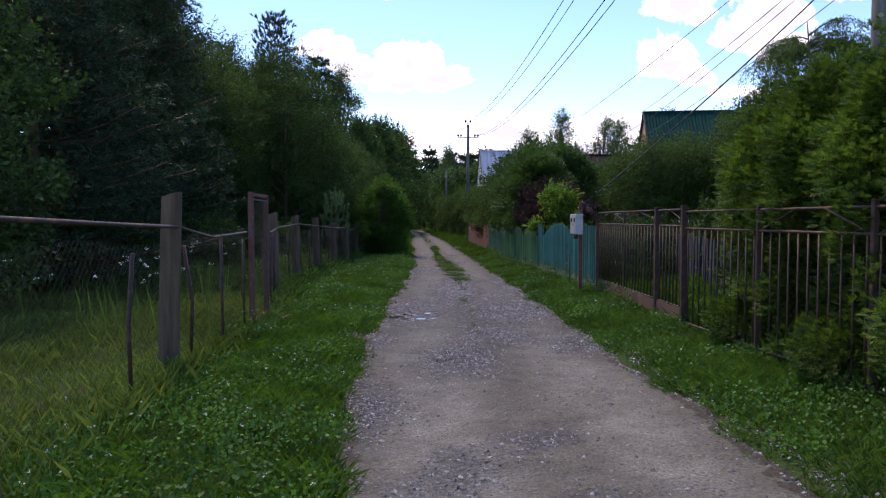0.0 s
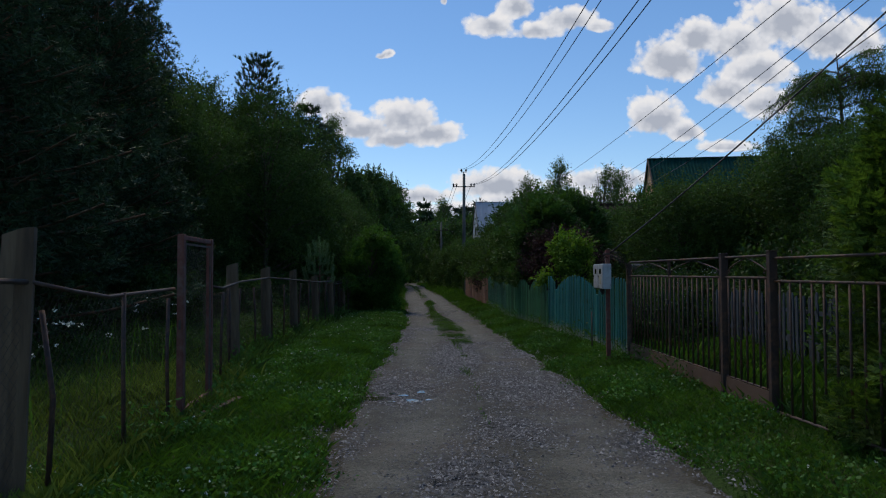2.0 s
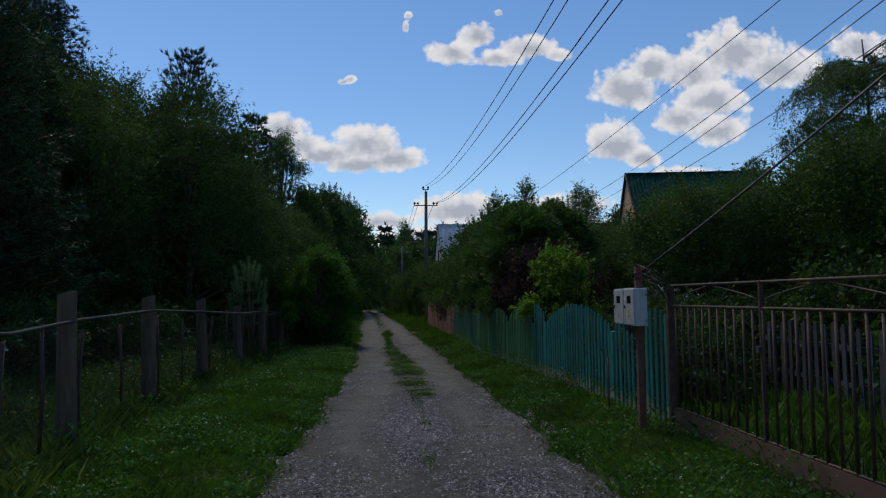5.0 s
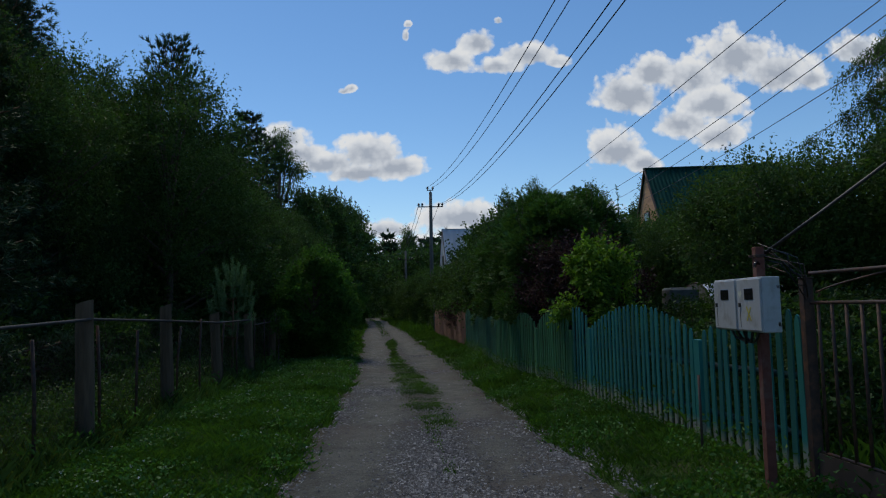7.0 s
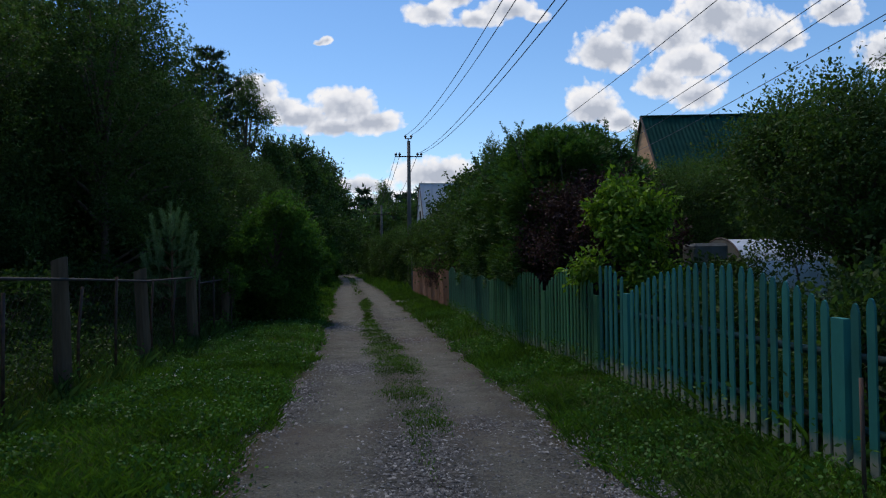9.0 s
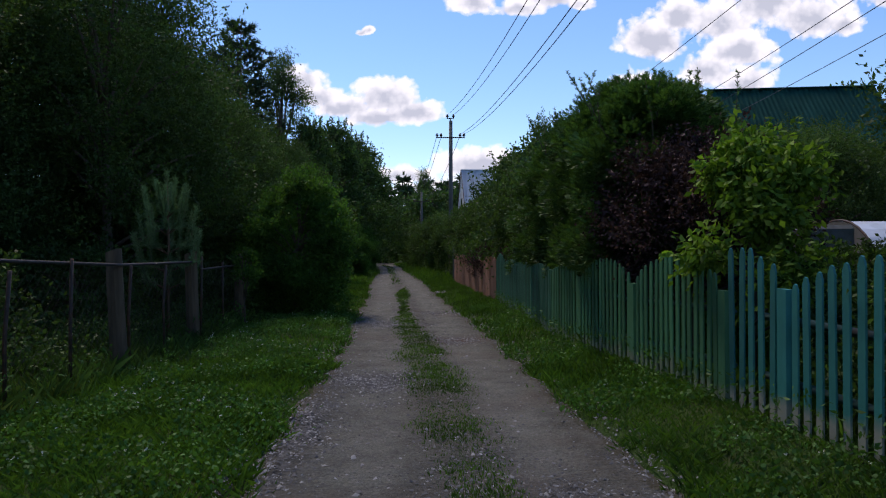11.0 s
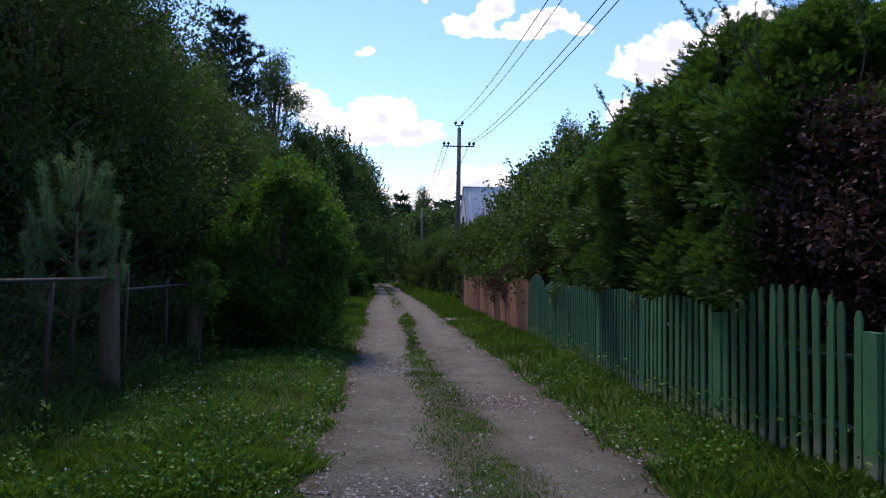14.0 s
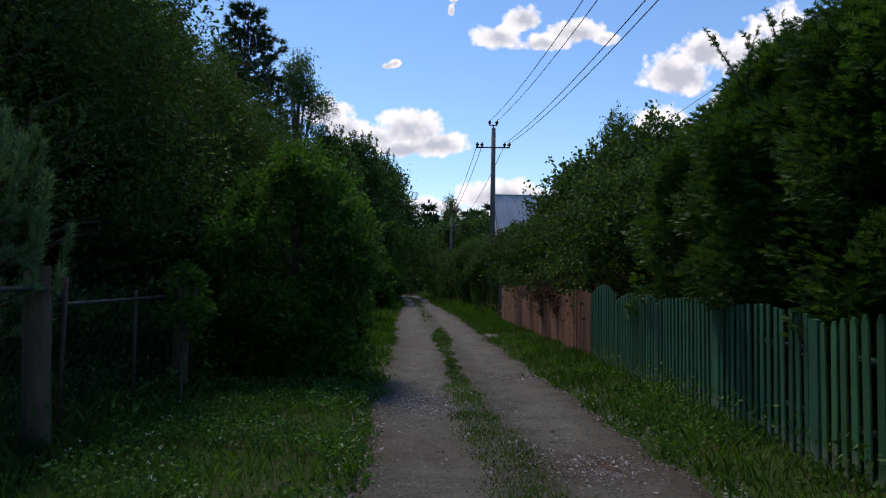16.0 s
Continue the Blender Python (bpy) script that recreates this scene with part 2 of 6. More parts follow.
def road_material():
    m, nt, b = nodes_of("gravel_road")
    tc = nt.nodes.new("ShaderNodeTexCoord")
    heights, tones = [], []
    for scale in (26, 62):
        v = nt.nodes.new("ShaderNodeTexVoronoi")
        v.inputs["Scale"].default_value = scale
        nt.links.new(tc.outputs["Object"], v.inputs["Vector"])
        sep = nt.nodes.new("ShaderNodeSeparateColor")
        nt.links.new(v.outputs["Color"], sep.inputs[0])
        tones.append(ramp(nt, sep.outputs[0], [(0.0, (0.07, 0.066, 0.056)), (0.5, (0.15, 0.142, 0.122)), (0.85, (0.21, 0.20, 0.172)), (1.0, (0.32, 0.305, 0.265))]))
        heights.append(v.outputs["Distance"])
    fine = ramp(nt, noise_of(nt, 55, 8, 0.8), [(0.28, (0.055, 0.054, 0.045)), (0.48, (0.145, 0.143, 0.118)), (0.58, (0.188, 0.186, 0.156)), (0.74, (0.33, 0.325, 0.285))])
    f2 = ramp(nt, noise_of(nt, 9, 5, 0.7), [(0.45, (0, 0, 0)), (0.62, (0.9, 0.9, 0.9))])
    c = mixc(nt, mixc(nt, 1.0, f2, (0.75, 0.75, 0.75), "MULTIPLY"), fine, tones[1])
    ca, ba = nt.nodes.new("ShaderNodeAttribute"), nt.nodes.new("ShaderNodeAttribute")
    ca.attribute_name, ba.attribute_name = "coarse", "brown"
    ta = nt.nodes.new("ShaderNodeAttribute")
    ta.attribute_name = "track"
    tm = ramp(nt, ta.outputs["Fac"], [(0.0, (0.66, 0.645, 0.61)), (0.85, (1.07, 1.07, 1.08))])
    c = mixc(nt, 1.0, c, tm, "MULTIPLY")
    c = mixc(nt, 1.0, c, ramp(nt, noise_of(nt, 2.2, 6, 0.7), [(0.3, (0.66, 0.65, 0.63)), (0.6, (1.1, 1.1, 1.1))]), "MULTIPLY")
    # near stretch: paler compacted gravel, plus brighter exposure painted into the colour
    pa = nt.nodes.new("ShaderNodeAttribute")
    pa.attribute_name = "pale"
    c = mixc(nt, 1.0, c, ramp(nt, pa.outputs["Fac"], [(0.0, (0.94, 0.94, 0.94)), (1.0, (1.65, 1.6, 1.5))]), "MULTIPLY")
    c = mixc(nt, ca.outputs["Fac"], c, mixc(nt, 1.0, tones[0], (0.48, 0.50, 0.55), "MULTIPLY"))
    c = mixc(nt, ba.outputs["Fac"], c, (0.11, 0.065, 0.042))
    brown = ramp(nt, noise_of(nt, 0.5, 5, 0.65), [(0.48, (0, 0, 0)), (0.7, (0.6, 0.6, 0.6))])
    c = mixc(nt, brown, c, (0.125, 0.10, 0.08))
    rim = nt.nodes.new("ShaderNodeAttribute")
    rim.attribute_name = "rim"
    ad = nt.nodes.new("ShaderNodeMath")
    ad.operation = "ADD"
    nt.links.new(rim.outputs["Fac"], ad.inputs[0])
    nt.links.new(noise_of(nt, 5, 5, 0.7), ad.inputs[1])
    f3 = ramp(nt, ad.outputs[0], [(0.95, (0, 0, 0)), (1.35, (0.85, 0.85, 0.85))])
    c = mixc(nt, f3, c, (0.075, 0.065, 0.04))
    nt.links.new(c, b.inputs["Base Color"])
    b.inputs["Roughness"].default_value = 0.92
    b.inputs["Specular IOR Level"].default_value = 0.2
    mul = nt.nodes.new("ShaderNodeMath")
    mul.operation = "ADD"
    nt.links.new(heights[0], mul.inputs[0])
    nt.links.new(noise_of(nt, 70, 7, 0.8), mul.inputs[1])
    bump(nt, b, mul.outputs[0], 1.0, 0.02)
    return m


def water_material():
    m, nt, b = nodes_of("puddle_water")
    b.inputs["Base Color"].default_value = (0.035, 0.03, 0.025, 1)
    b.inputs["Roughness"].default_value = 0.04
    b.inputs["IOR"].default_value = 1.33
    bump(nt, b, noise_of(nt, 14, 2), 0.15, 0.004)
    return m


M_GROUND, M_ROAD, M_WATER = ground_material(), road_material(), water_material()

# ---- mesh helpers ----


def from_arrays(name, verts, faces, mat, smooth=False):
    """A mesh from an (n, 3) array and an (m, k) array of faces."""
    me = bpy.data.meshes.new(name)
    faces = np.asarray(faces)
    k = faces.shape[1]
    me.vertices.add(len(verts))
    me.vertices.foreach_set("co", np.asarray(verts, dtype=np.float32).ravel())
    me.loops.add(faces.size)
    me.loops.foreach_set("vertex_index", faces.ravel().astype(np.int32))
    me.polygons.add(len(faces))
    me.polygons.foreach_set("loop_start", np.arange(0, faces.size, k, dtype=np.int32))
    if smooth:
        me.polygons.foreach_set("use_smooth", np.ones(len(faces), dtype=bool))
    me.update(calc_edges=True)
    me.materials.append(mat)
    return me


def thing(name, at=(0, 0, 0), rz=0.0, **tags):
    ob = new(name)
    ob.empty_display_size = 0.1
    ob.location, ob.rotation_euler = at, (0, 0, rz)
    return tagged(ob, **tags)


def mesh_part(name, me, parent=None, label="", kind=""):
    ob = new(name, me)
    if parent:
        ob.parent = parent
    return tagged(ob, label=label, kind=kind)


def part(name, bm, mat, parent=None, label="", smooth=False, kind=""):
    me = bpy.data.meshes.new(name)
    bm.normal_update()
    bm.to_mesh(me)
    bm.free()
    me.materials.append(mat)
    if smooth:
        me.polygons.foreach_set("use_smooth", np.ones(len(me.polygons), dtype=bool))
    return mesh_part(name, me, parent, label, kind)


def box(bm, lo, hi, bevel=0.0, m=None):
    """A box from corner to corner, its edges bevelled, in bm."""
    c = [(a + b) / 2 for a, b in zip(lo, hi)]
    s = [abs(b - a) for a, b in zip(lo, hi)]
    tm = (m or Matrix()) @ Matrix.Translation(c) @ Matrix.Diagonal((*s, 1))
    r = bmesh.ops.create_cube(bm, size=1, matrix=tm)
    if bevel:
        es = list({e for v in r["verts"] for e in v.link_edges})
        bmesh.ops.bevel(bm, geom=es, offset=bevel, segments=1, affect="EDGES")
    return r


def tube_arrays(points, radii, n=7, closed=True):
    """Vertices and quads of a tube along points."""
    pts = np.asarray(points, float)
    radii = np.broadcast_to(np.asarray(radii, float), (len(pts),))
    tan = np.gradient(pts, axis=0)
    tan /= np.linalg.norm(tan, axis=1)[:, None] + 1e-9
    ref = np.array([0, 0, 1.0]) if abs(tan[:, 2]).mean() < 0.8 else np.array([1.0, 0, 0])
    a = np.cross(tan, ref)
    a /= np.linalg.norm(a, axis=1)[:, None] + 1e-9
    b = np.cross(tan, a)
    ang = np.linspace(0, 2 * np.pi, n, endpoint=False)
    ring = (a[:, None] * np.cos(ang)[None, :, None] + b[:, None] * np.sin(ang)[None, :, None]) * radii[:, None, None]
    v = (pts[:, None] + ring).reshape(-1, 3)
    f = []
    for i in range(len(pts) - 1):
        for j in range(n):
            k = (j + 1) % n
            f.append((i * n + j, i * n + k, (i + 1) * n + k, (i + 1) * n + j))
    if closed:
        base = len(v)
        v = np.vstack([v, pts[:1], pts[-1:]])
        for j in range(n):
            k = (j + 1) % n
            f.append((base, k, j, j))
            f.append((base + 1, (len(pts) - 1) * n + j, (len(pts) - 1) * n + k, (len(pts) - 1) * n + k))
    return v, f


def mesh_lists(name, lists, mat, smooth=True):
    """Joins (verts, faces) lists, quads or triangles written with a doubled last corner."""
    vs, fs, o = [], [], 0
    for v, f in lists:
        vs.append(np.asarray(v))
        for q in f:
            fs.append(tuple(o + i for i in (q if q[-1] != q[-2] else q[:-1])))
        o += len(v)
    me = bpy.data.meshes.new(name)
    me.from_pydata([tuple(p) for p in np.vstack(vs)], [], fs)
    if smooth:
        me.polygons.foreach_set("use_smooth", np.ones(len(me.polygons), dtype=bool))
    me.materials.append(mat)
    return me


def tube(name, points, radii, mat, parent=None, n=7, label=""):
    return mesh_part(name, mesh_lists(name, [tube_arrays(points, radii, n)], mat), parent, label)


# ---- the plan: road, verges, fence lines ----
Y_L = [-30, 0, 4.3, 8.8, 14.0, 20, 25, 30, 38, 45, 64, 82, 100]
X_L = [0.6, 0.0, -0.5, -1.10, -1.5, -1.80, -2.1, -2.65, -3.45, -4.4, -6.2, -8.2, -12]
Y_R = [-30, 0, 4.5, 7, 10.3, 14.2, 19.7, 25.6, 29, 35, 52, 66, 80, 100]
X_R = [4.4, 3.0, 2.6, 2.34, 1.98, 1.62, 1.02, 0.42, 0.06, -0.6, -2.4, -4.2, -5.6, -8.5]
Y_F = [-30, 0, 7.8, 10.12, 11.25, 14.9, 16.6, 20.8, 22.75, 25.5, 33.2, 40, 50, 60]
X_F = [7.5, 4.5, 3.55, 3.25, 3.16, 2.86, 2.63, 2.08, 1.76, 1.25, 0.72, 0.0, -0.9, -1.8]


def left_edge(y):
    return np.interp(y, Y_L, X_L) + 0.03 * np.sin(np.asarray(y) * 1.7) + 0.025 * np.sin(np.asarray(y) * 4.3 + 1)


def right_edge(y):
    return np.interp(y, Y_R, X_R) + 0.03 * np.sin(np.asarray(y) * 1.9 + 2) + 0.025 * np.sin(np.asarray(y) * 5.1)


def fence_x(y):
    return np.interp(y, Y_F, X_F)


def left_fence_x(y):
    return np.interp(y, [-5, 7.4, 11.4, 14.7, 17.8, 20.6, 23.2, 26.0, 29, 45], [-1.6, -2.72, -3.1, -3.95, -4.3, -4.45, -4.5, -4.65, -4.85, -7])


def waves(x, y):
    return (0.5 * np.sin(x * 1.3 + 0.7 * np.sin(y * 0.6)) * np.sin(y * 0.9 + 1.0) + 0.3 * np.sin(x * 3.1 + y * 2.3) + 0.2 * np.sin(y * 4.7 - x * 2.9))


def vn(x, y, size, seed=0):
    """Smooth random patches, 0 to 1, some size metres across."""
    out, amp = 0.0, 1.0
    for k in range(2):
        u, v = np.asarray(x, float) / size * (2.1 ** k) + 17.3 * k + seed, np.asarray(y, float) / size * (2.1 ** k) + 5.1 * k
        i, j = np.floor(u), np.floor(v)
        f, g = u - i, v - j
        f, g = f * f * (3 - 2 * f), g * g * (3 - 2 * g)
        def hsh(a, b2):
            w = np.sin(a * 127.1 + b2 * 311.7 + seed * 7.7) * 43758.5453
            return w - np.floor(w)
        n = (hsh(i, j) * (1 - f) + hsh(i + 1, j) * f) * (1 - g) + (hsh(i, j + 1) * (1 - f) + hsh(i + 1, j + 1) * f) * g
        out = out + n * amp
        amp *= 0.5
    return out / 1.5


def ground_z(x, y):
    x, y = np.asarray(x, float), np.asarray(y, float)
    L, R, F = left_edge(y), right_edge(y), fence_x(y)
    dl, dr = L - x, x - R
    z = 0.02 * waves(x, y)
    z = z + np.where(dl > 0, 0.05 * np.clip(dl / 0.5, 0, 1) - 0.05 * np.clip((dl - 0.8) / 1.5, 0, 1), 0)
    z = z + np.where(dr > 0, 0.15 * np.clip(dr / np.maximum(F - R, 0.4), 0, 1), 0)
    inside = np.minimum(x - L, R - x)
    z = z - 0.10 * np.clip(inside / 0.25, 0, 1)
    far = np.hypot(x, y - 20)
    return np.where(far > 110, 0.0, z) + np.clip((far - 260) / 600, 0, 1) * 8


def road_z(x, y):
    L, R = left_edge(y), right_edge(y)
    u = (x - L) / (R - L)
    lump = 0.034 * (vn(x, y, 0.5, 3) - 0.5) + 0.010 * (vn(x, y, 0.13, 5) - 0.5)
    edge = np.clip(np.minimum(u, 1 - u) / 0.05, 0, 1)
    rut = -0.025 * (np.exp(-((u - 0.27) / 0.13) ** 2) + np.exp(-((u - 0.74) / 0.13) ** 2))
    rough = 0.006 * waves(x * 5, y * 4) + 0.004 * np.sin(x * 23 + 3 * np.sin(y * 7)) * np.sin(y * 19 + x * 5) + 0.010 * waves(x * 1.3, y * 1.1)
    pud = -0.045 * np.exp(-(((x + 0.85) / 0.6) ** 2 + ((y - 11.95) / 0.5) ** 2))
    return lump + rut + rough + pud - 0.035 * (1 - edge)


def coarse(x, y):
    """Where coarse broken stone lies on the road, one patch with bush shade added, 0 to 1."""
    p = np.clip((vn(x, y, 0.9, 14) - 0.64) * 3.0, 0.0, 0.55)
    # the patch at (-1.95, 29.0) is gravel plus the bush's shadow painted dark
    for cx_, cy_, sx, sy in ((-0.85, 12.7, 0.65, 1.3), (0.95, 12.8, 0.7, 1.5), (0.65, 10.1, 0.45, 0.7), (1.85, 9.4, 0.4, 0.6), (-0.17, 17.6, 0.42, 1.9), (-0.15, 16.2, 0.40, 1.9), (-0.1, 14.6, 0.32, 0.9), (-1.65, 20.0, 0.28, 1.6), (1.25, 17.6, 0.25, 1.5), (0.4, 18.9, 0.25, 0.35), (-1.3, 22.6, 0.5, 0.6), (-0.3, 26.4, 0.4, 0.4), (-1.95, 29.0, 0.5, 0.6), (0.2, 8.4, 0.4, 0.9), (-0.6, 6.0, 0.3, 0.8)):
        p = np.maximum(p, 1.3 * np.exp(-((x - cx_) / sx) ** 2 - ((y - cy_) / sy) ** 2) * (0.45 + 0.9 * vn(x, y, 0.3, 20)))
    return np.clip(p, 0, 1)


def grid_mesh(name, X, Y, Z, mat):
    ny, nx = X.shape
    v = np.stack([X, Y, Z], -1).reshape(-1, 3)
    i = np.arange(nx * ny).reshape(ny, nx)
    f = np.stack([i[:-1, :-1], i[:-1, 1:], i[1:, 1:], i[1:, :-1]], -1).reshape(-1, 4)
    return from_arrays(name, v, f, mat, True)


xs = np.concatenate([[-4500, -1500, -500, -200, -100, -60, -40, -28, -20], np.arange(-15, 12.01, 0.22), [14, 18, 26, 40, 60, 100, 200, 500, 1500, 4500]])
ys = np.concatenate([[-4500, -1500, -400, -120, -50, -25, -12], np.arange(-6, 70, 0.3), [74, 80, 90, 100, 120, 150, 200, 300, 500, 900, 1600, 4500]])
GX, GY = np.meshgrid(xs, ys)
mesh_part("ground", grid_mesh("ground", GX, GY, ground_z(GX, GY), M_GROUND), kind="structure")
ry = np.concatenate([np.arange(-8, 1, 0.3), np.arange(1, 34, 0.055), np.arange(34, 60, 0.25), np.arange(60, 101, 1.0)])
ru = np.linspace(0, 1, 72)
RU, RY = np.meshgrid(ru, ry)
RX = left_edge(RY) + RU * (right_edge(RY) - left_edge(RY))
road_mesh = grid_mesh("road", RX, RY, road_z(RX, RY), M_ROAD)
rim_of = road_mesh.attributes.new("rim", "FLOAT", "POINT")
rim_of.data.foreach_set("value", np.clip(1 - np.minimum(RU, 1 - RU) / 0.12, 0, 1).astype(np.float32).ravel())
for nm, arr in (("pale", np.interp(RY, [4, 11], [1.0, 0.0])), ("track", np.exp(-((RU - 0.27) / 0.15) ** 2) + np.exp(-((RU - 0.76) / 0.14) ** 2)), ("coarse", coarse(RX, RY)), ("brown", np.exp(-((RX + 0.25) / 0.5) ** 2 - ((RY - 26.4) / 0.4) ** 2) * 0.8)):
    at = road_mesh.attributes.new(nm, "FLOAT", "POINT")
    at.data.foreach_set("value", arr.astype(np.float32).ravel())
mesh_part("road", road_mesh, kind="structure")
# a lane that crosses where the road ends
cx = np.linspace(-40, 20, 60)
CX, CY = np.meshgrid(cx, np.linspace(99, 105, 8))
mesh_part("road_crossing", grid_mesh("road_crossing", CX, CY + 0.4 * np.sin(CX * 0.2), 0.04 + 0 * CX, M_ROAD), kind="structure")

rng = np.random.default_rng(7)

# ---- plants: shapes ----


def leaf_quads(P, size, r, aspect=0.45, droop=0.0, out=None):
    """A four-cornered leaf at each point: corners (n, 4, 3)."""
    n = len(P)
    d = r.normal(size=(n, 3))
    if out is not None:
        d = d * 0.6 + out
    d[:, 2] -= droop
    d /= np.linalg.norm(d, axis=1)[:, None] + 1e-9
    s = np.cross(d, r.normal(size=(n, 3)))
    s /= np.linalg.norm(s, axis=1)[:, None] + 1e-9
    L = (size * r.uniform(0.6, 1.3, n))[:, None]
    up = np.cross(d, s) * L * 0.12
    return np.stack([P, P + d * L * 0.5 + s * L * aspect * 0.5 + up, P + d * L, P + d * L * 0.5 - s * L * aspect * 0.5 + up], 1)


def quads_mesh(name, Q, mat):
    return from_arrays(name, Q.reshape(-1, 3), np.arange(len(Q) * Q.shape[1]).reshape(-1, Q.shape[1]), mat)


PROFILES = {
    "dome": lambda f: (0.75 + 0.25 * np.sin(np.clip(f * 4, 0, 1.57))) * np.sqrt(np.clip(1 - (f * 0.97) ** 4.5, 0, 1)),
    "round": lambda f: np.sqrt(np.clip(1 - (2 * f - 0.9) ** 2 / 1.21, 0, 1)),
    "cone": lambda f: (1 - f) ** 0.8 * 0.95 + 0.05,
    "bush": lambda f: np.sqrt(np.clip(1 - (f * 0.97) ** 2.2, 0, 1)) * (0.8 + 0.2 * np.sin(np.clip(f * 3, 0, 1.57))),
    "column": lambda f: np.clip(np.sqrt(np.clip(1 - f ** 3, 0, 1)), 0, 1) * 0.95,
    "birch": lambda f: np.sin(np.clip(f, 0, 1) * 2.6 + 0.35) ** 0.8 * np.clip(1.15 - f * 0.8, 0, 1),
}


def broad_tree(name, at, h, spread, leaf_mat, bark, n, leaf, seed, base=0.15, profile="round", blobs=60, blob_r=0.22, aspect=0.5, droop=0.0, tips=0.15, squash=(1, 1), trunk_r=None, sprig=0.4, **tags):
    """A tree or shrub: a tapered trunk with limbs, and a crown of many leaves set in uneven clumps round the limbs' ends."""
    r = np.random.default_rng(seed)
    t = thing(name, at, **tags)
    prof = PROFILES[profile]
    f = r.uniform(0, 1, blobs) ** 0.85
    a = r.uniform(0, 2 * np.pi, blobs)
    rad = spread * prof(f) * np.sqrt(r.uniform(0.25, 1.0, blobs)) * r.uniform(0.8, 1.12, blobs)
    C = np.stack([rad * np.cos(a) * squash[0], rad * np.sin(a) * squash[1], h * (base + (1 - base) * f * 0.95)], 1)
    C[:, 2] = np.minimum(C[:, 2], h - blob_r * spread * 0.8 * r.uniform(0.4, 1.3, blobs))
    tr = trunk_r or max(0.03, h * 0.014)
    top = np.array([r.normal() * 0.04 * h, r.normal() * 0.04 * h, h * 0.93])
    steps = np.linspace(0, 1, 7)
    spine = np.stack([top[0] * steps ** 1.5, top[1] * steps ** 1.5, -0.15 + (top[2] + 0.15) * steps], 1) + np.vstack([[0, 0, 0], r.normal(size=(6, 3)) * tr * 0.7])
    lists = [tube_arrays(spine, tr * (1.05 - steps) + 0.006, 8)]
    for c in C[:: max(1, blobs // 26)]:
        k = np.clip(c[2] / h * 0.72, 0.04, 0.9)
        p0 = np.array([np.interp(k, steps, spine[:, i]) for i in range(3)])
        mid = (p0 + c) / 2 + np.array([0, 0, 0.06 * h * (0.5 - droop)])
        lists.append(tube_arrays([p0, mid, c], np.array([0.42, 0.25, 0.08]) * tr + 0.004, 5))
    mesh_part("trunk", mesh_lists("trunk", lists, bark), t)
    w = r.uniform(0.6, 1.4, blobs)
    k = r.choice(blobs, n, p=w / w.sum())
    br = blob_r * spread * r.uniform(0.7, 1.5, blobs)
    off = r.normal(size=(n, 3))
    off /= np.linalg.norm(off, axis=1)[:, None]
    lng = br[k] * r.uniform(0.15, 1, n) ** 0.45
    P = C[k] + off * lng[:, None] * np.array([1, 1, 0.75])
    m = r.uniform(size=n) < tips
    P[m] += off[m] * (br[k][m] * r.uniform(0.1, 0.7, m.sum()))[:, None]
    # sprigs: leaves in rows along young shoots that stand out of the clumps
    ns = int(n * sprig / 14)
    ks = r.choice(blobs, ns)
    so = r.normal(size=(ns, 3)) + np.array([0, 0, 0.35 - 0.5 * droop])
    so /= np.linalg.norm(so, axis=1)[:, None]
    s0 = C[ks] + so * (br[ks] * r.uniform(0.6, 0.98, ns))[:, None] * np.array([1, 1, 0.75])
    sd = so + np.array([0, 0, 0.75 - 1.3 * droop]) + r.normal(size=(ns, 3)) * 0.3
    sd /= np.linalg.norm(sd, axis=1)[:, None]
    sl = np.minimum(0.75, spread * 0.28) * r.uniform(0.35, 1.2, ns)
    g = r.uniform(0, 1, (ns, 14, 1))
    SP = (s0[:, None] + sd[:, None] * sl[:, None, None] * g + r.normal(size=(ns, 14, 3)) * leaf * 0.3).reshape(-1, 3)
    P, off = np.concatenate([P, SP]), np.concatenate([off, np.repeat(sd, 14, 0)])
    P[:, 2] = np.maximum(P[:, 2], 0.04)
    mesh_part("crown", quads_mesh("crown", leaf_quads(P, leaf, r, aspect, droop, off * 0.5), leaf_mat), t, kind="stuff")
    return t


def needles(P, D, length, width, per, r, open_angle=0.7):
    """A tuft of needles at each point, along its direction: triangles (n*per, 3, 3)."""
    P, D = np.repeat(P, per, 0), np.repeat(D, per, 0)
    d = D + r.normal(size=D.shape) * open_angle
    d /= np.linalg.norm(d, axis=1)[:, None]
    s = np.cross(d, r.normal(size=d.shape))
    s /= np.linalg.norm(s, axis=1)[:, None] + 1e-9
    L = (length * r.uniform(0.6, 1.2, len(P)))[:, None]
    return np.stack([P + s * width / 2, P - s * width / 2, P + d * L], 1)


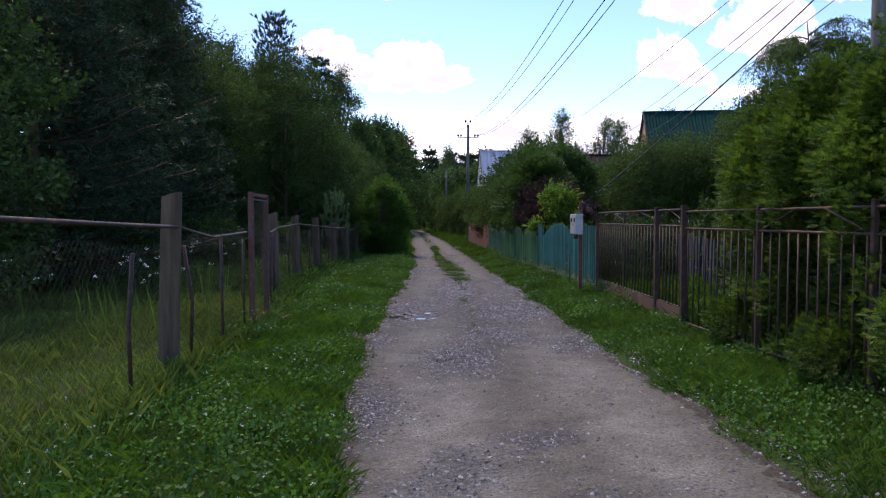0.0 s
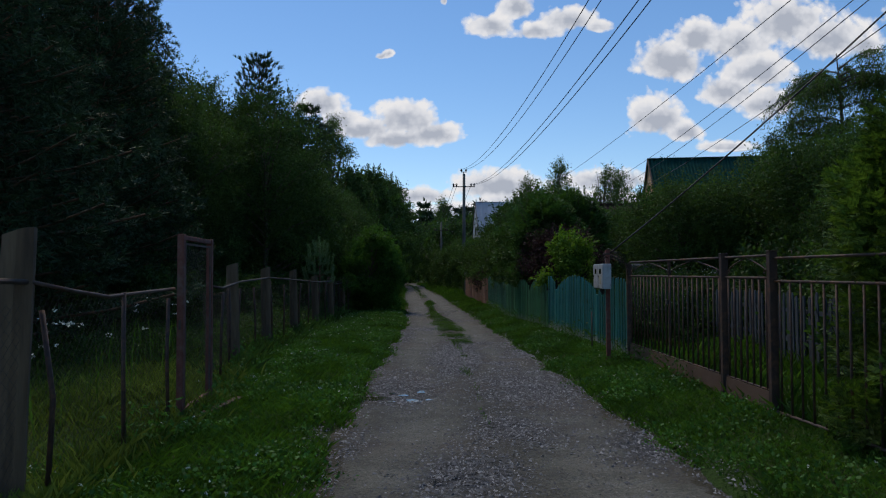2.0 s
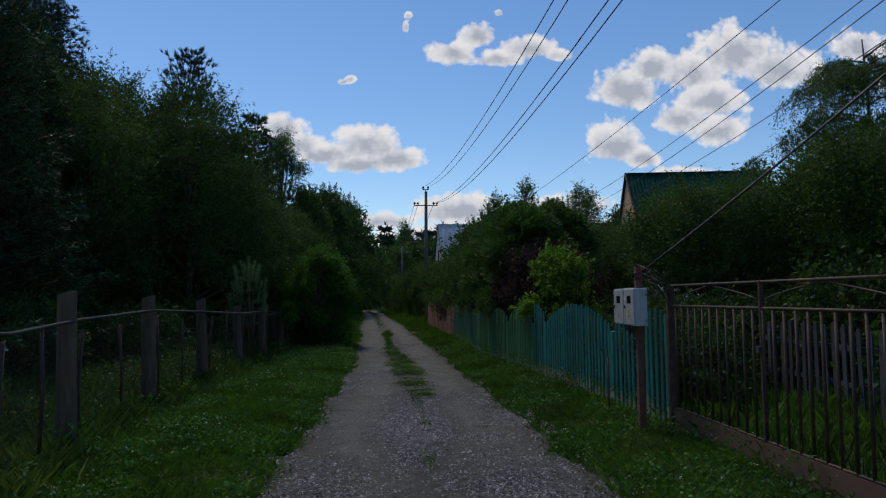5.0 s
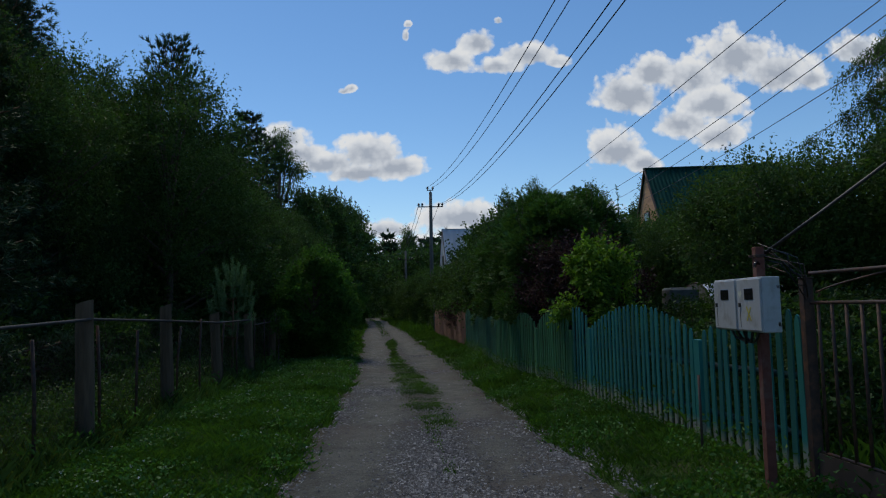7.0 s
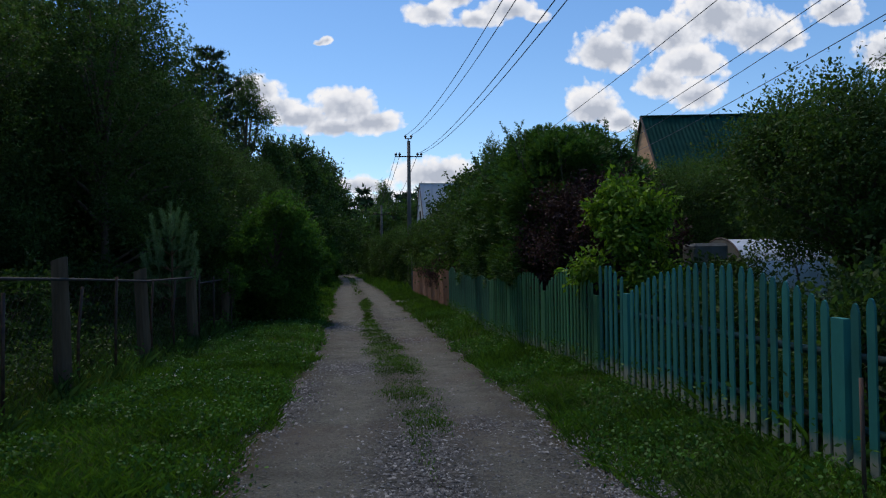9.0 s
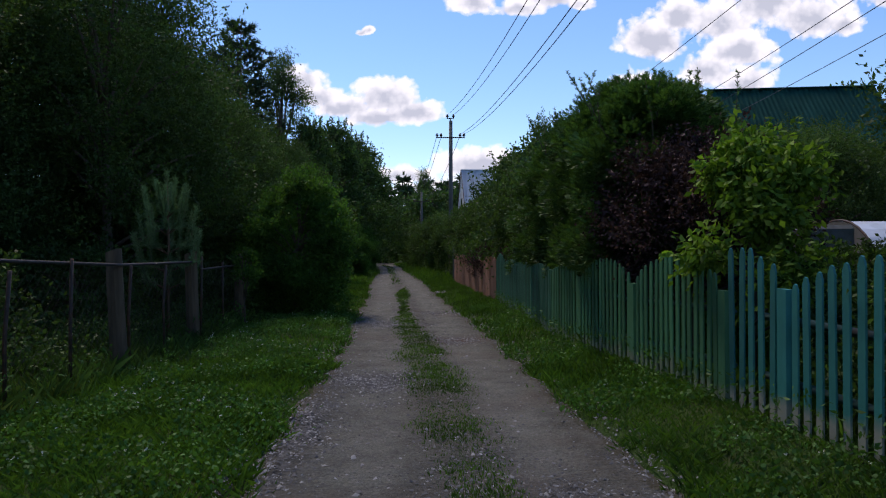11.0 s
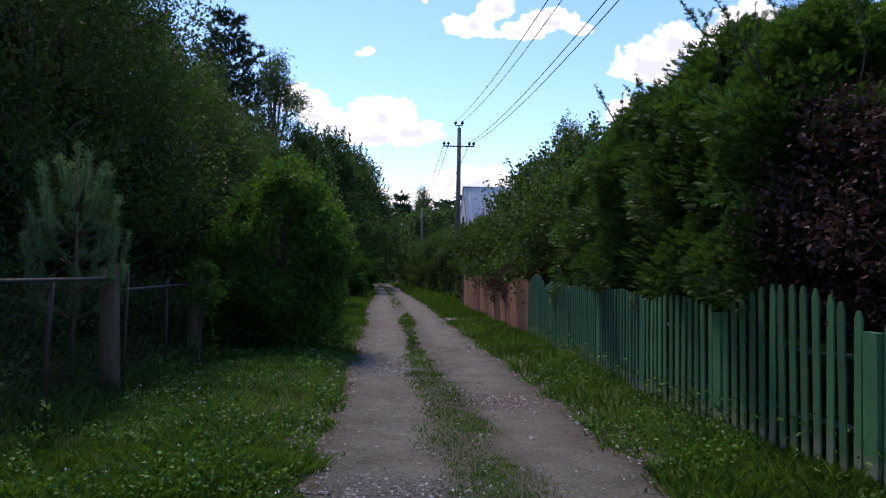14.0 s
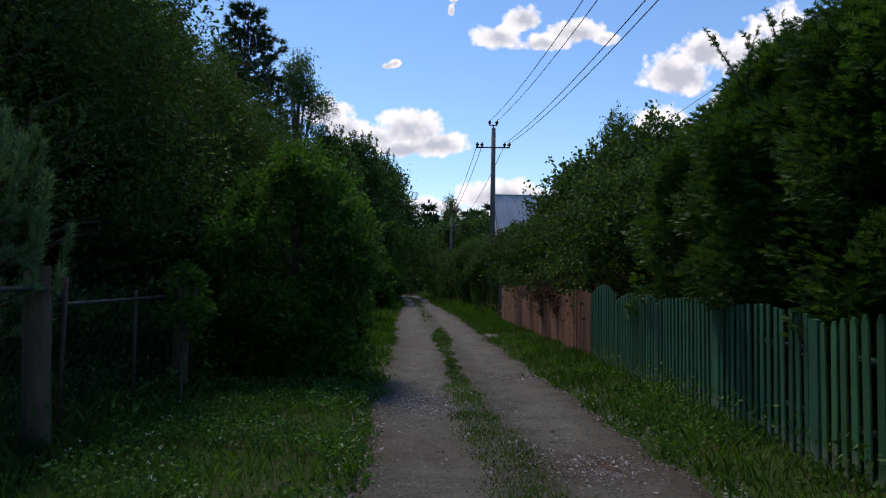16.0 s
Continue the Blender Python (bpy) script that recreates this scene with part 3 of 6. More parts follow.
def conifer(name, at, h, spread, seed, mat, bark, whorls=16, per=8, tuft=6, needle=0.2, width=0.035, rise=0.35, base=0.12, step=0.28, open_angle=0.7, **tags):
    """A pine or spruce: whorls of limbs round a straight stem, set with tufts of needles."""
    r = np.random.default_rng(seed)
    t = thing(name, at, **tags)
    z = np.linspace(0, 1, 8)
    stem = np.stack([0.02 * h * np.sin(z * 3 + seed), 0.02 * h * np.cos(z * 2 + seed) - 0.02 * h * math.cos(seed), -0.15 + z * (h + 0.1)], 1)
    lists = [tube_arrays(stem, h * 0.013 * (1.03 - z) + 0.006, 8)]
    PP, DD = [], []
    for i in range(whorls):
        f = base + (1 - base) * (i + r.uniform(-0.2, 0.2)) / whorls
        f = min(f, 0.985)
        L = spread * (1 - f) ** 0.75 * r.uniform(0.8, 1.1) + 0.12
        p0 = np.array([np.interp(f, z, stem[:, k]) for k in range(3)])
        a0 = r.uniform(0, 6.28)
        for j in range(per):
            a = a0 + j * 2 * np.pi / per + r.uniform(-0.25, 0.25)
            l = L * r.uniform(0.65, 1.15)
            up = rise + 0.9 * f ** 2
            s = np.linspace(0, 1, max(3, int(l / step) + 2))
            line = p0 + np.stack([np.cos(a) * l * s, np.sin(a) * l * s, l * (up * s ** 1.6 - 0.12 * s)], 1)
            lists.append(tube_arrays(line[:: max(1, len(line) // 3)], 0.012 + 0.01 * h / 8 * (1 - f), 4, closed=False))
            q = line[s > 0.22]
            side = np.array([-np.sin(a), np.cos(a), 0])
            for k, pt in enumerate(q):
                fw = np.array([np.cos(a), np.sin(a), up * 0.8])
                PP.append(pt)
                DD.append(fw)
                sp = (1 - k / max(1, len(q))) * l * 0.38 + 0.08
                for e in (-1, 1):
                    for g in (0.5, 1.0):
                        PP.append(pt + side * e * sp * g + np.array([np.cos(a), np.sin(a), 0.3]) * sp * g * 0.6)
                        DD.append(fw * 0.7 + side * e * 0.6)
    PP.append(stem[-1])
    DD.append(np.array([0, 0, 1.5]))
    P, D = np.array(PP), np.array(DD)
    P = P + r.normal(size=P.shape) * 0.05
    mesh_part("trunk", mesh_lists("trunk", lists, bark), t)
    T = needles(P, D, needle, width, tuft * 2, r, open_angle)
    mesh_part("needles", quads_mesh("needles", T, mat), t, kind="stuff")
    return t


def clones(src, spots, r):
    for x, y, s in spots:
        copy_thing(src, pose(x, y, float(ground_z(x, y)) - 0.05, 0, 0, r.uniform(0, 360)) @ Matrix.Scale(s, 4))


# ---- left woods ----
pine = conifer("pine_tree", (-9.9, 34.6, 0), 11.7, 2.3, 3, M_PINE, M_PINEBARK, whorls=18, per=6, tuft=8, needle=0.24, width=0.028, rise=1.7, step=0.2, open_angle=0.45,
               label="tall dark green pine with upright candle shoots at the wood's edge", category="tree", group="pines at the wood's edge")
pine_b = conifer("pine_tree", (-11.3, 48.5, 0), 13.0, 3.7, 5, M_PINE, M_PINEBARK, whorls=18, per=8, tuft=7, needle=0.3, width=0.06, rise=0.12, step=0.36, open_angle=0.5,
                 label="dark pine with flat spreading tiers of branches above the deciduous trees", category="tree", group="pines at the wood's edge")
spruce = conifer("spruce_tree", (-9.6, 15.5, 0), 13, 3.6, 9, M_PINE, M_PINEBARK, whorls=32, per=9, tuft=6, needle=0.2, width=0.03, rise=0.25, base=0.03, step=0.3,
                 label="tall dense dark green conifer with branches down to the ground", category="tree", group="conifers of the dark wood")
clones(spruce, [(-11.2, 18.5, 1.05), (-10.3, 21.5, 0.98), (-13, 13, 1.1), (-12.0, 24, 1.05), (-10.4, 25.4, 0.62), (-15, 18, 1.2), (-16, 25, 1.2), (-13.2, 29.5, 0.95)], rng)
clones(pine_b, [(-15, 43, 0.85), (-15, 58, 1.1), (-17, 36, 1.1)], rng)
broad_tree("broadleaf_tree", (-8.0, 11.0, 0), 5.6, 1.6, M_LEAF_MID, M_BARK, 12000, 0.11, 21, base=0.12, profile="round", blobs=50, blob_r=0.3,
                 label="leafy green broadleaf tree in front of the dark conifers", category="tree", group="broadleaf trees at the wood's edge")
wood = broad_tree("broadleaf_tree", (-8.1, 30.0, 0), 8.7, 2.9, M_LEAF, M_BARK, 60000, 0.085, 22, base=0.04, profile="dome", blobs=150, blob_r=0.2, sprig=0.5,
                  label="full dark green broadleaf tree at the wood's edge", category="tree", group="broadleaf trees at the wood's edge")
wood2 = broad_tree("broadleaf_tree", (-10.0, 60.0, 0), 9.9, 3.3, M_LEAF, M_BARK, 14000, 0.2, 23, base=0.05, profile="birch", blobs=110, blob_r=0.2,
                   label="uneven dark green broadleaf tree of the wood's edge", category="tree", group="broadleaf trees at the wood's edge")
clones(wood, [(-11.4, 31.0, 1.0), (-9.8, 34.5, 0.98), (-7.8, 36.0, 0.72), (-11.5, 40, 1.1), (-13.0, 33, 1.2), (-9.9, 42.5, 0.8), (-10.2, 54, 0.85), (-7.9, 44, 0.72), (-17, 30, 1.4), (-12.8, 27.5, 1.1), (-10.2, 26.2, 0.9), (-6.6, 33.4, 0.62)], rng)
clones(wood2, [(-9.8, 68, 1.15), (-9.8, 77, 1.2), (-9.9, 87, 1.25), (-12.5, 72, 1.2), (-14, 82, 1.15), (-11.8, 52, 0.85), (-13.5, 64, 1.0), (-14, 95, 1.2), (-18, 50, 1.2), (-19, 66, 1.3), (-7.9, 52, 0.5), (-8.4, 60, 0.5), (-9.3, 70, 0.5)], rng)
birch = broad_tree("birch_tree", (-11.8, 59.7, 0), 15.6, 2.9, M_BIRCH, M_BARK, 20000, 0.13, 24, base=0.12, profile="birch", blobs=110, blob_r=0.2, droop=1.0, tips=0.4,
                   label="slender birch with fine hanging twigs above the wood", category="tree", group="birches")
bush = broad_tree("roadside_bush", (-4.0, 31.0, 0), 3.25, 1.4, M_LEAF_BRIGHT, M_BARK, 30000, 0.075, 25, base=0.0, profile="bush", blobs=40, blob_r=0.23, aspect=0.55, tips=0.35, trunk_r=0.05, sprig=1.1,
                  label="dense rounded green bush spreading over the verge beside the wire fence", category="bush")
clones(bush, [(-5.8, 33.5, 0.95), (-5.6, 38, 1.0), (-6.4, 46, 1.0), (-7.0, 56, 1.0), (-7.6, 66, 1.0)], rng)


def young_pine(name, at, h, seed, **tags):
    """A young pine: a thin stem with whorls of upright shoots, each a brush of needles."""
    r = np.random.default_rng(seed)
    t = thing(name, at, **tags)
    lists, P, D = [tube_arrays([(0, 0, -0.1), (0.03, 0, h * 0.5), (0, 0, h * 0.98)], [0.03, 0.022, 0.008], 6)], [], []
    shoots = [((0, 0, h * 0.72), (0, 0, h))]
    for z, n, rad, ln in ((0.34, 5, 0.42, 0.34), (0.44, 6, 0.45, 0.5), (0.55, 6, 0.4, 0.55), (0.66, 6, 0.3, 0.55), (0.76, 5, 0.16, 0.42)):
        for k in range(n):
            a = k * 6.283 / n + r.uniform(-0.4, 0.4) + z * 9
            q = rad * r.uniform(0.7, 1.15)
            b0 = np.array([q * math.cos(a), q * math.sin(a), z * h + 0.1])
            tip = b0 + np.array([0.10 * math.cos(a), 0.10 * math.sin(a), ln * r.uniform(0.75, 1.2)])
            lists.append(tube_arrays([(0, 0, z * h - 0.08), b0 * (0.6, 0.6, 1) - (0, 0, 0.06), b0, tip], [0.012, 0.01, 0.008, 0.004], 5))
            shoots += [(b0, tip), ((b0 * (0.45, 0.45, 1)) - (0, 0, 0.08), b0)]
    for p, q in shoots:
        p, q = np.array(p, float), np.array(q, float)
        m = 130
        s = r.uniform(0, 1, m)
        P.append(p + (q - p) * s[:, None] + r.normal(size=(m, 3)) * 0.006)
        ax = (q - p) / np.linalg.norm(q - p)
        D.append(np.repeat(ax[None] * 1.1, m, 0))
    mesh_part("trunk", mesh_lists("trunk", lists, M_PINEBARK), t)
    T = needles(np.vstack(P), np.vstack(D), 0.10, 0.009, 3, r, 0.55)
    mesh_part("needles", quads_mesh("needles", T, M_PINE_PALE), t, kind="stuff")
    return t


young_pine("young_pine", (-5.05, 25.9, 0), 2.8, 31, label="young pale blue-green pine with upright shoots behind the wire fence", category="tree")
broad_tree("sapling", (-4.5, 28.2, 0), 1.65, 0.28, M_LEAF_BRIGHT, M_BARK, 900, 0.075, 77, base=0.45, profile="round", blobs=12, blob_r=0.4, trunk_r=0.012,
           label="thin leafy sapling grown up along the wire fence", category="tree")
under = broad_tree("underwood_shrub", (-6.6, 23.0, 0), 1.5, 1.0, M_LEAF, M_BARK, 5000, 0.085, 33, base=0.0, profile="bush", blobs=40, blob_r=0.3, trunk_r=0.02,
                   label="low dark green shrub at the foot of the wood", category="bush", group="shrubs below the wood")
clones(under, [(3.55, 16.2, 0.75), (3.4, 17.6, 0.8), (3.2, 19.2, 0.8), (3.1, 20.4, 0.8), (5.6, 25.2, 1.0), (4.4, 18.2, 1.0), (6.2, 13, 1.2), (6.6, 15, 1.3), (6.8, 17.5, 1.4), (5.7, 18.9, 1.0), (7.6, 19, 1.3), (8, 14, 1.5), (6.4, 10.6, 1.2), (7.4, 12.2, 1.5), (8.6, 25, 1.1), (5.9, 29.3, 1.1), (-7.8, 20, 1.2), (-7.2, 27, 1.1), (-8.4, 16.5, 1.2), (-9.5, 12.5, 1.2), (-6.2, 28.6, 0.9), (-5.6, 29.0, 0.8), (-9, 23, 1.6), (-10.5, 9, 1.3), (-12, 11, 1.6), (-7.0, 31.5, 1.6)], rng)

# ---- right gardens ----


def sprays(P, D, size, r, per=8):
    """A flat feathery spray at each point: narrow tips set alternately along its rib, as triangles."""
    n = len(P)
    D = D / (np.linalg.norm(D, axis=1)[:, None] + 1e-9)
    S = np.cross(D, r.normal(size=(n, 3)) * 0.6 + np.array([0, 0, 1.0]))
    S /= np.linalg.norm(S, axis=1)[:, None] + 1e-9
    L = size * r.uniform(0.6, 1.35, n)
    out = []
    for k in range(per):
        f = k / per
        side = (1 if k % 2 else -1) * (0 if k == per - 1 else 1)
        base = P + D * (L * f * 0.75)[:, None]
        d = D * 0.75 + S * side * 0.75 + r.normal(size=(n, 3)) * 0.12
        ln = (L * (0.55 - 0.25 * f))[:, None]
        w = np.cross(d, np.cross(D, S)) * (size * 0.07)
        out.append(np.stack([base - w, base + w, base + d * ln], 1))
    return np.concatenate(out)


def thuja_tree(name, at, h, spread, n, size, seed, base=0.0, leaders=16, mat=M_THUJA, **tags):
    """A thuja: close upright limbs that end in flat drooping sprays, with loose leaders at the top."""
    r = np.random.default_rng(seed)
    t = thing(name, at, **tags)
    blobs = 110
    f = r.uniform(0, 1, blobs) ** 0.8
    a = r.uniform(0, 6.28, blobs)
    rad = spread * PROFILES["column"](f) * np.sqrt(r.uniform(0.35, 1, blobs)) * r.uniform(0.8, 1.1, blobs)
    C = np.stack([rad * np.cos(a), rad * np.sin(a), h * (base + (1 - base) * f * 0.93)], 1)
    C[:, 2] = np.minimum(C[:, 2], h - 0.3 * r.uniform(0.5, 1.6, blobs))
    lists = [tube_arrays([(0, 0, -0.15), (0.04, 0, h * 0.5), (0, 0.03, h * 0.9)], [0.07, 0.05, 0.015], 7)]
    P, D = [], []
    w = r.uniform(0.5, 1.5, blobs)
    k = r.choice(blobs, n, p=w / w.sum())
    off = r.normal(size=(n, 3))
    off /= np.linalg.norm(off, axis=1)[:, None]
    P.append(C[k] + off * (spread * 0.27 * r.uniform(0.3, 1, n) ** 0.5)[:, None])
    outward = np.stack([np.cos(a), np.sin(a), np.zeros(blobs)], 1)[k]
    D.append(outward * 0.8 + off * 0.7 + np.array([0, 0, 0.25]))
    for i in range(leaders):
        an, q = r.uniform(0, 6.28), spread * 0.85 * math.sqrt(r.uniform(0, 1))
        p0 = np.array([q * math.cos(an), q * math.sin(an), h * r.uniform(0.82, 0.92)])
        tip = p0 + np.array([r.normal() * 0.22, r.normal() * 0.22, r.uniform(0.2, 0.7)])
        lists.append(tube_arrays([(p0[0] * 0.3, p0[1] * 0.3, h * 0.6), p0, tip], [0.014, 0.009, 0.003], 4))
        m = 44
        s = r.uniform(0, 1, m)[:, None]
        P.append(p0 + (tip - p0) * s)
        D.append(r.normal(size=(m, 3)) * (0.7, 0.7, 0.3) + np.array([0, 0, 0.55]))
    mesh_part("trunk", mesh_lists("trunk", lists, M_BARK), t)
    T = np.concatenate([sprays(P[0], D[0], size, r), sprays(np.vstack(P[1:]), np.vstack(D[1:]), size * 0.7, r, 8)])
    mesh_part("crown", quads_mesh("crown", T, mat), t, kind="stuff")
    return t


thuja = thuja_tree("thuja_bush", (4.25, 9.1, 0.1), 3.2, 0.93, 17000, 0.10, 41, leaders=10,
                   label="tall clipped thuja that grows through the iron fence", category="hedge", group="thuja hedge behind the iron fence")
clones(thuja, [(4.33, 8.0, 1.04), (4.45, 6.9, 1.02), (4.65, 5.8, 1.05), (4.82, 4.9, 1.0), (4.97, 4.0, 1.02), (5.15, 3.1, 1.05), (5.4, 9.0, 1.1), (5.7, 7.0, 1.15)], rng)
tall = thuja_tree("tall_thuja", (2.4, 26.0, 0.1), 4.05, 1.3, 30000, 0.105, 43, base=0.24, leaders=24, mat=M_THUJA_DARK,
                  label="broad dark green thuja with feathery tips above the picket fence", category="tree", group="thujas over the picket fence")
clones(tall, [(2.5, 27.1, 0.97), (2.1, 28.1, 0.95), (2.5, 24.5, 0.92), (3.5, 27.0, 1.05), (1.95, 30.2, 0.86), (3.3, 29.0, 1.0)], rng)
purple = broad_tree("purple_shrub", (2.7, 23.5, 0.1), 2.8, 1.15, M_PURPLE, M_BARK, 26000, 0.05, 45, base=0.32, profile="round", blobs=70, blob_r=0.26, aspect=0.65, tips=0.25, trunk_r=0.04,
                    label="dark purple-leaved shrub that hangs over the green picket fence", category="bush", group="purple shrubs")
broad_tree("lime_green_shrub", (2.7, 21.75, 0.1), 2.6, 1.0, M_LIME, M_BARK, 6500, 0.09, 47, base=0.25, profile="birch", blobs=15, blob_r=0.2, aspect=0.5, droop=0.4, tips=0.45, trunk_r=0.03,
                  label="bright yellow-green shrub with long leaves behind the picket fence", category="bush")
apple = broad_tree("apple_tree", (5.95, 21.5, 0.1), 3.75, 1.7, M_LEAF_MID, M_BARK, 50000, 0.058, 49, base=0.42, profile="round", blobs=100, blob_r=0.26, aspect=0.55, tips=0.3, trunk_r=0.09,
                   label="spreading green apple tree in the garden behind the fence", category="tree", group="garden fruit trees")
clones(apple, [(8.8, 20.0, 1.22), (6.6, 31.5, 1.04), (8.3, 32, 1.1), (7.4, 30, 0.98), (9.6, 27, 0.92), (5.0, 33.5, 0.98), (8.4, 36, 1.04), (11.5, 24, 1.34), (8.2, 15.8, 0.92), (12.6, 33, 1.16), (13.5, 17, 1.46), (9.5, 10.0, 1.16), (11, 15.0, 1.28), (10.5, 40, 0.98), (14, 41, 1.22), (17, 38, 1.34)], rng)


def weeping_tree(name, at, h, spread, seed, **tags):
    """Arching limbs from which long thin twigs hang, each set with narrow leaves."""
    r = np.random.default_rng(seed)
    t = thing(name, at, **tags)
    f = np.linspace(0, 1, 8)
    spine = np.stack([0.5 * np.sin(f * 3), 0.4 * np.sin(f * 4), -0.2 + f * h * 0.86], 1)
    lists, P, D = [tube_arrays(spine, 0.14 * (1.04 - f) + 0.01, 8)], [], []
    for i in range(60):
        k = r.uniform(0.25, 0.97)
        a, L = r.uniform(0, 6.28), spread * (1.15 - 0.6 * k) * r.uniform(0.6, 1.1)
        p0 = np.array([np.interp(k, f, spine[:, j]) for j in range(3)])
        s = np.linspace(0, 1, 9)
        limb = p0 + np.stack([np.cos(a) * L * s, np.sin(a) * L * s, L * (0.55 * s - 0.65 * s ** 2.2)], 1)
        lists.append(tube_arrays(limb, 0.025 * (1.05 - s) + 0.003, 5))
        for j in range(50):
            q = r.uniform(0.25, 1)
            b0 = np.array([np.interp(q, s, limb[:, m]) for m in range(3)])
            th, ln = r.uniform(0, 6.28), r.uniform(0.3, 1.2)
            g = np.linspace(0, 1, 15)
            out = 0.4 * ln * np.sin(g * 1.5)
            tw = b0 + np.stack([np.cos(th) * out, np.sin(th) * out, 0.08 * np.sin(g * 3) - ln * g ** 1.3], 1)
            if j % 3 == 0:
                lists.append(tube_arrays(tw[::4], 0.004, 3, closed=False))
            P.append(np.repeat(tw, 2, 0) + r.normal(size=(30, 3)) * 0.06)
    P = np.vstack(P)
    mesh_part("trunk", mesh_lists("trunk", lists, M_BARK), t)
    mesh_part("crown", quads_mesh("crown", leaf_quads(P, 0.085, r, 0.3, 1.3), M_BIRCH), t, kind="stuff")
    return t


weeping_tree("weeping_birch", (11.3, 25.0, 0.1), 9.8, 3.8, 51, label="weeping birch with thin hanging twigs above the gardens", category="tree", group="birches")
lilac = broad_tree("lilac_bush", (1.9, 34.5, 0.1), 3.6, 1.45, M_LEAF_MID, M_BARK, 16000, 0.095, 53, base=0.1, profile="round", blobs=70, blob_r=0.26, aspect=0.6, tips=0.25, trunk_r=0.04,
                   label="leafy green garden bush that hangs over the old board fence", category="bush", group="garden bushes over the board fence")
clones(lilac, [(2.6, 31.8, 1.0), (1.6, 38.0, 0.95), (3.4, 35.5, 1.15), (1.1, 41.8, 0.95), (3.6, 40.5, 1.6), (0.8, 46, 0.95), (2.7, 44.5, 1.55), (4.6, 43.5, 1.6), (0.2, 50.5, 1.0), (-0.7, 55.5, 0.9), (1.6, 52, 1.15), (-1.6, 61, 1.0), (0.6, 59, 1.15), (-2.6, 68, 1.0), (-0.6, 67, 1.2), (-3.4, 76, 1.1), (-1.0, 77, 1.4), (-4.6, 86, 1.15), (-2.0, 88, 1.5), (4.9, 46, 1.3), (4.0, 53, 1.3)], rng)
clones(purple, [(0.95, 36.2, 0.62), (0.6, 39.4, 0.58), (0.75, 37.6, 0.6)], rng)
rt = broad_tree("garden_birch", (8.4, 73, 0), 13.0, 2.9, M_BIRCH, M_BARK, 9000, 0.16, 55, base=0.15, profile="birch", blobs=90, blob_r=0.22, tips=0.3,
                label="tall birch beyond the gardens", category="tree", group="birches")
clones(rt, [(3.3, 44.0, 0.55), (10.8, 59.6, 0.78), (5.2, 68, 0.7), (13.5, 68, 0.85), (6.4, 84, 0.8), (-6.3, 129, 1.18), (-1.5, 118, 0.8), (16, 62, 0.85), (3.8, 62, 0.6), (20, 75, 1.0)], rng)
clones(wood2, [(4.4, 60, 0.72), (7.4, 55, 0.72), (6.0, 76, 0.8), (11.5, 50.0, 0.7), (15, 56, 0.85), (1.5, 74, 0.6), (1.8, 96, 0.9), (6, 105, 1.0), (21, 52, 1.0), (24, 44, 0.95), (26, 36, 0.95), (20, 30, 0.9), (18, 22, 0.95), (22, 14, 1.1)], rng)
# far woods, one crown each of few big leaves
far_deciduous = broad_tree("far_tree", (-16, 112, 0), 12, 3.4, M_LEAF, M_BARK, 2200, 0.6, 57, base=0.0, profile="bush", blobs=60, blob_r=0.3,
                           label="distant dark green tree of the wood beyond the lane's end", category="tree", group="far trees")
far_spruce = conifer("far_spruce", (-30, 170, 0), 15, 3.2, 59, M_PINE, M_PINEBARK, whorls=12, per=6, tuft=1, needle=1.3, width=0.45, rise=-0.05, base=0.03, step=1.3,
                     label="distant pointed dark spruce on the skyline", category="tree", group="far spruces")
spots_d, spots_s = [], []
for i in range(64):
    spots_d.append((-60 + i * 1.9 + rng.uniform(-1, 1), 110 + rng.uniform(0, 26), rng.uniform(0.6, 0.95)))
for i in range(120):
    spots_s.append((-110 + i * 1.9 + rng.uniform(-1, 1), 165 + rng.uniform(0, 40), rng.uniform(1.0, 1.35)))
for x, y, s in ((-6.5, 104, 0.6), (-3.5, 98, 0.75), (-1.0, 102, 0.8), (-13, 108, 0.8), (-4.4, 90, 0.62), (-16, 102, 0.9)):
    spots_d.append((x, y, s))
clones(far_deciduous, spots_d, rng)
clones(far_spruce, spots_s, rng)

# ---- grass ----


def blades(name, n, xr, yr, keep, hmin, hmax, width, mat, seed, lean=0.35, zfun=ground_z, dens=None):
    r = np.random.default_rng(seed)
    x, y = r.uniform(*xr, n), yr[0] + (yr[1] - yr[0]) * r.uniform(0, 1, n) ** (dens or 1)
    ok = keep(x, y, r)
    x, y = x[ok], y[ok]
    z = zfun(x, y)
    n = len(x)
    h = r.uniform(hmin, hmax, n) * (0.45 + 1.0 * vn(x, y, 0.6, 11))
    a = r.uniform(0, 6.28, n)
    w = width * r.uniform(0.6, 1.3, n)
    le = r.normal(size=(n, 2)) * lean
    P = np.stack([x, y, z - 0.01], 1)
    s = np.stack([np.cos(a), np.sin(a), np.zeros(n)], 1) * w[:, None] / 2
    mid = P + np.stack([le[:, 0] * h * 0.35, le[:, 1] * h * 0.35, h * 0.55], 1)
    tip = P + np.stack([le[:, 0] * h, le[:, 1] * h, h * 0.95], 1)
    Q = np.stack([P - s, P + s, mid + s * 0.8, tip], 1)
    return mesh_part(name, quads_mesh(name, Q, mat), kind="stuff")


def on_left(x, y, r):
    d = left_edge(y) - x
    return (d > -0.05 + r.normal(size=len(x)) * 0.07 + 0.7 * (vn(x, y, 0.35, 4) - 0.55)) & (x > left_fence_x(y) - np.interp(y, [12, 16], [0.4, -0.05]))


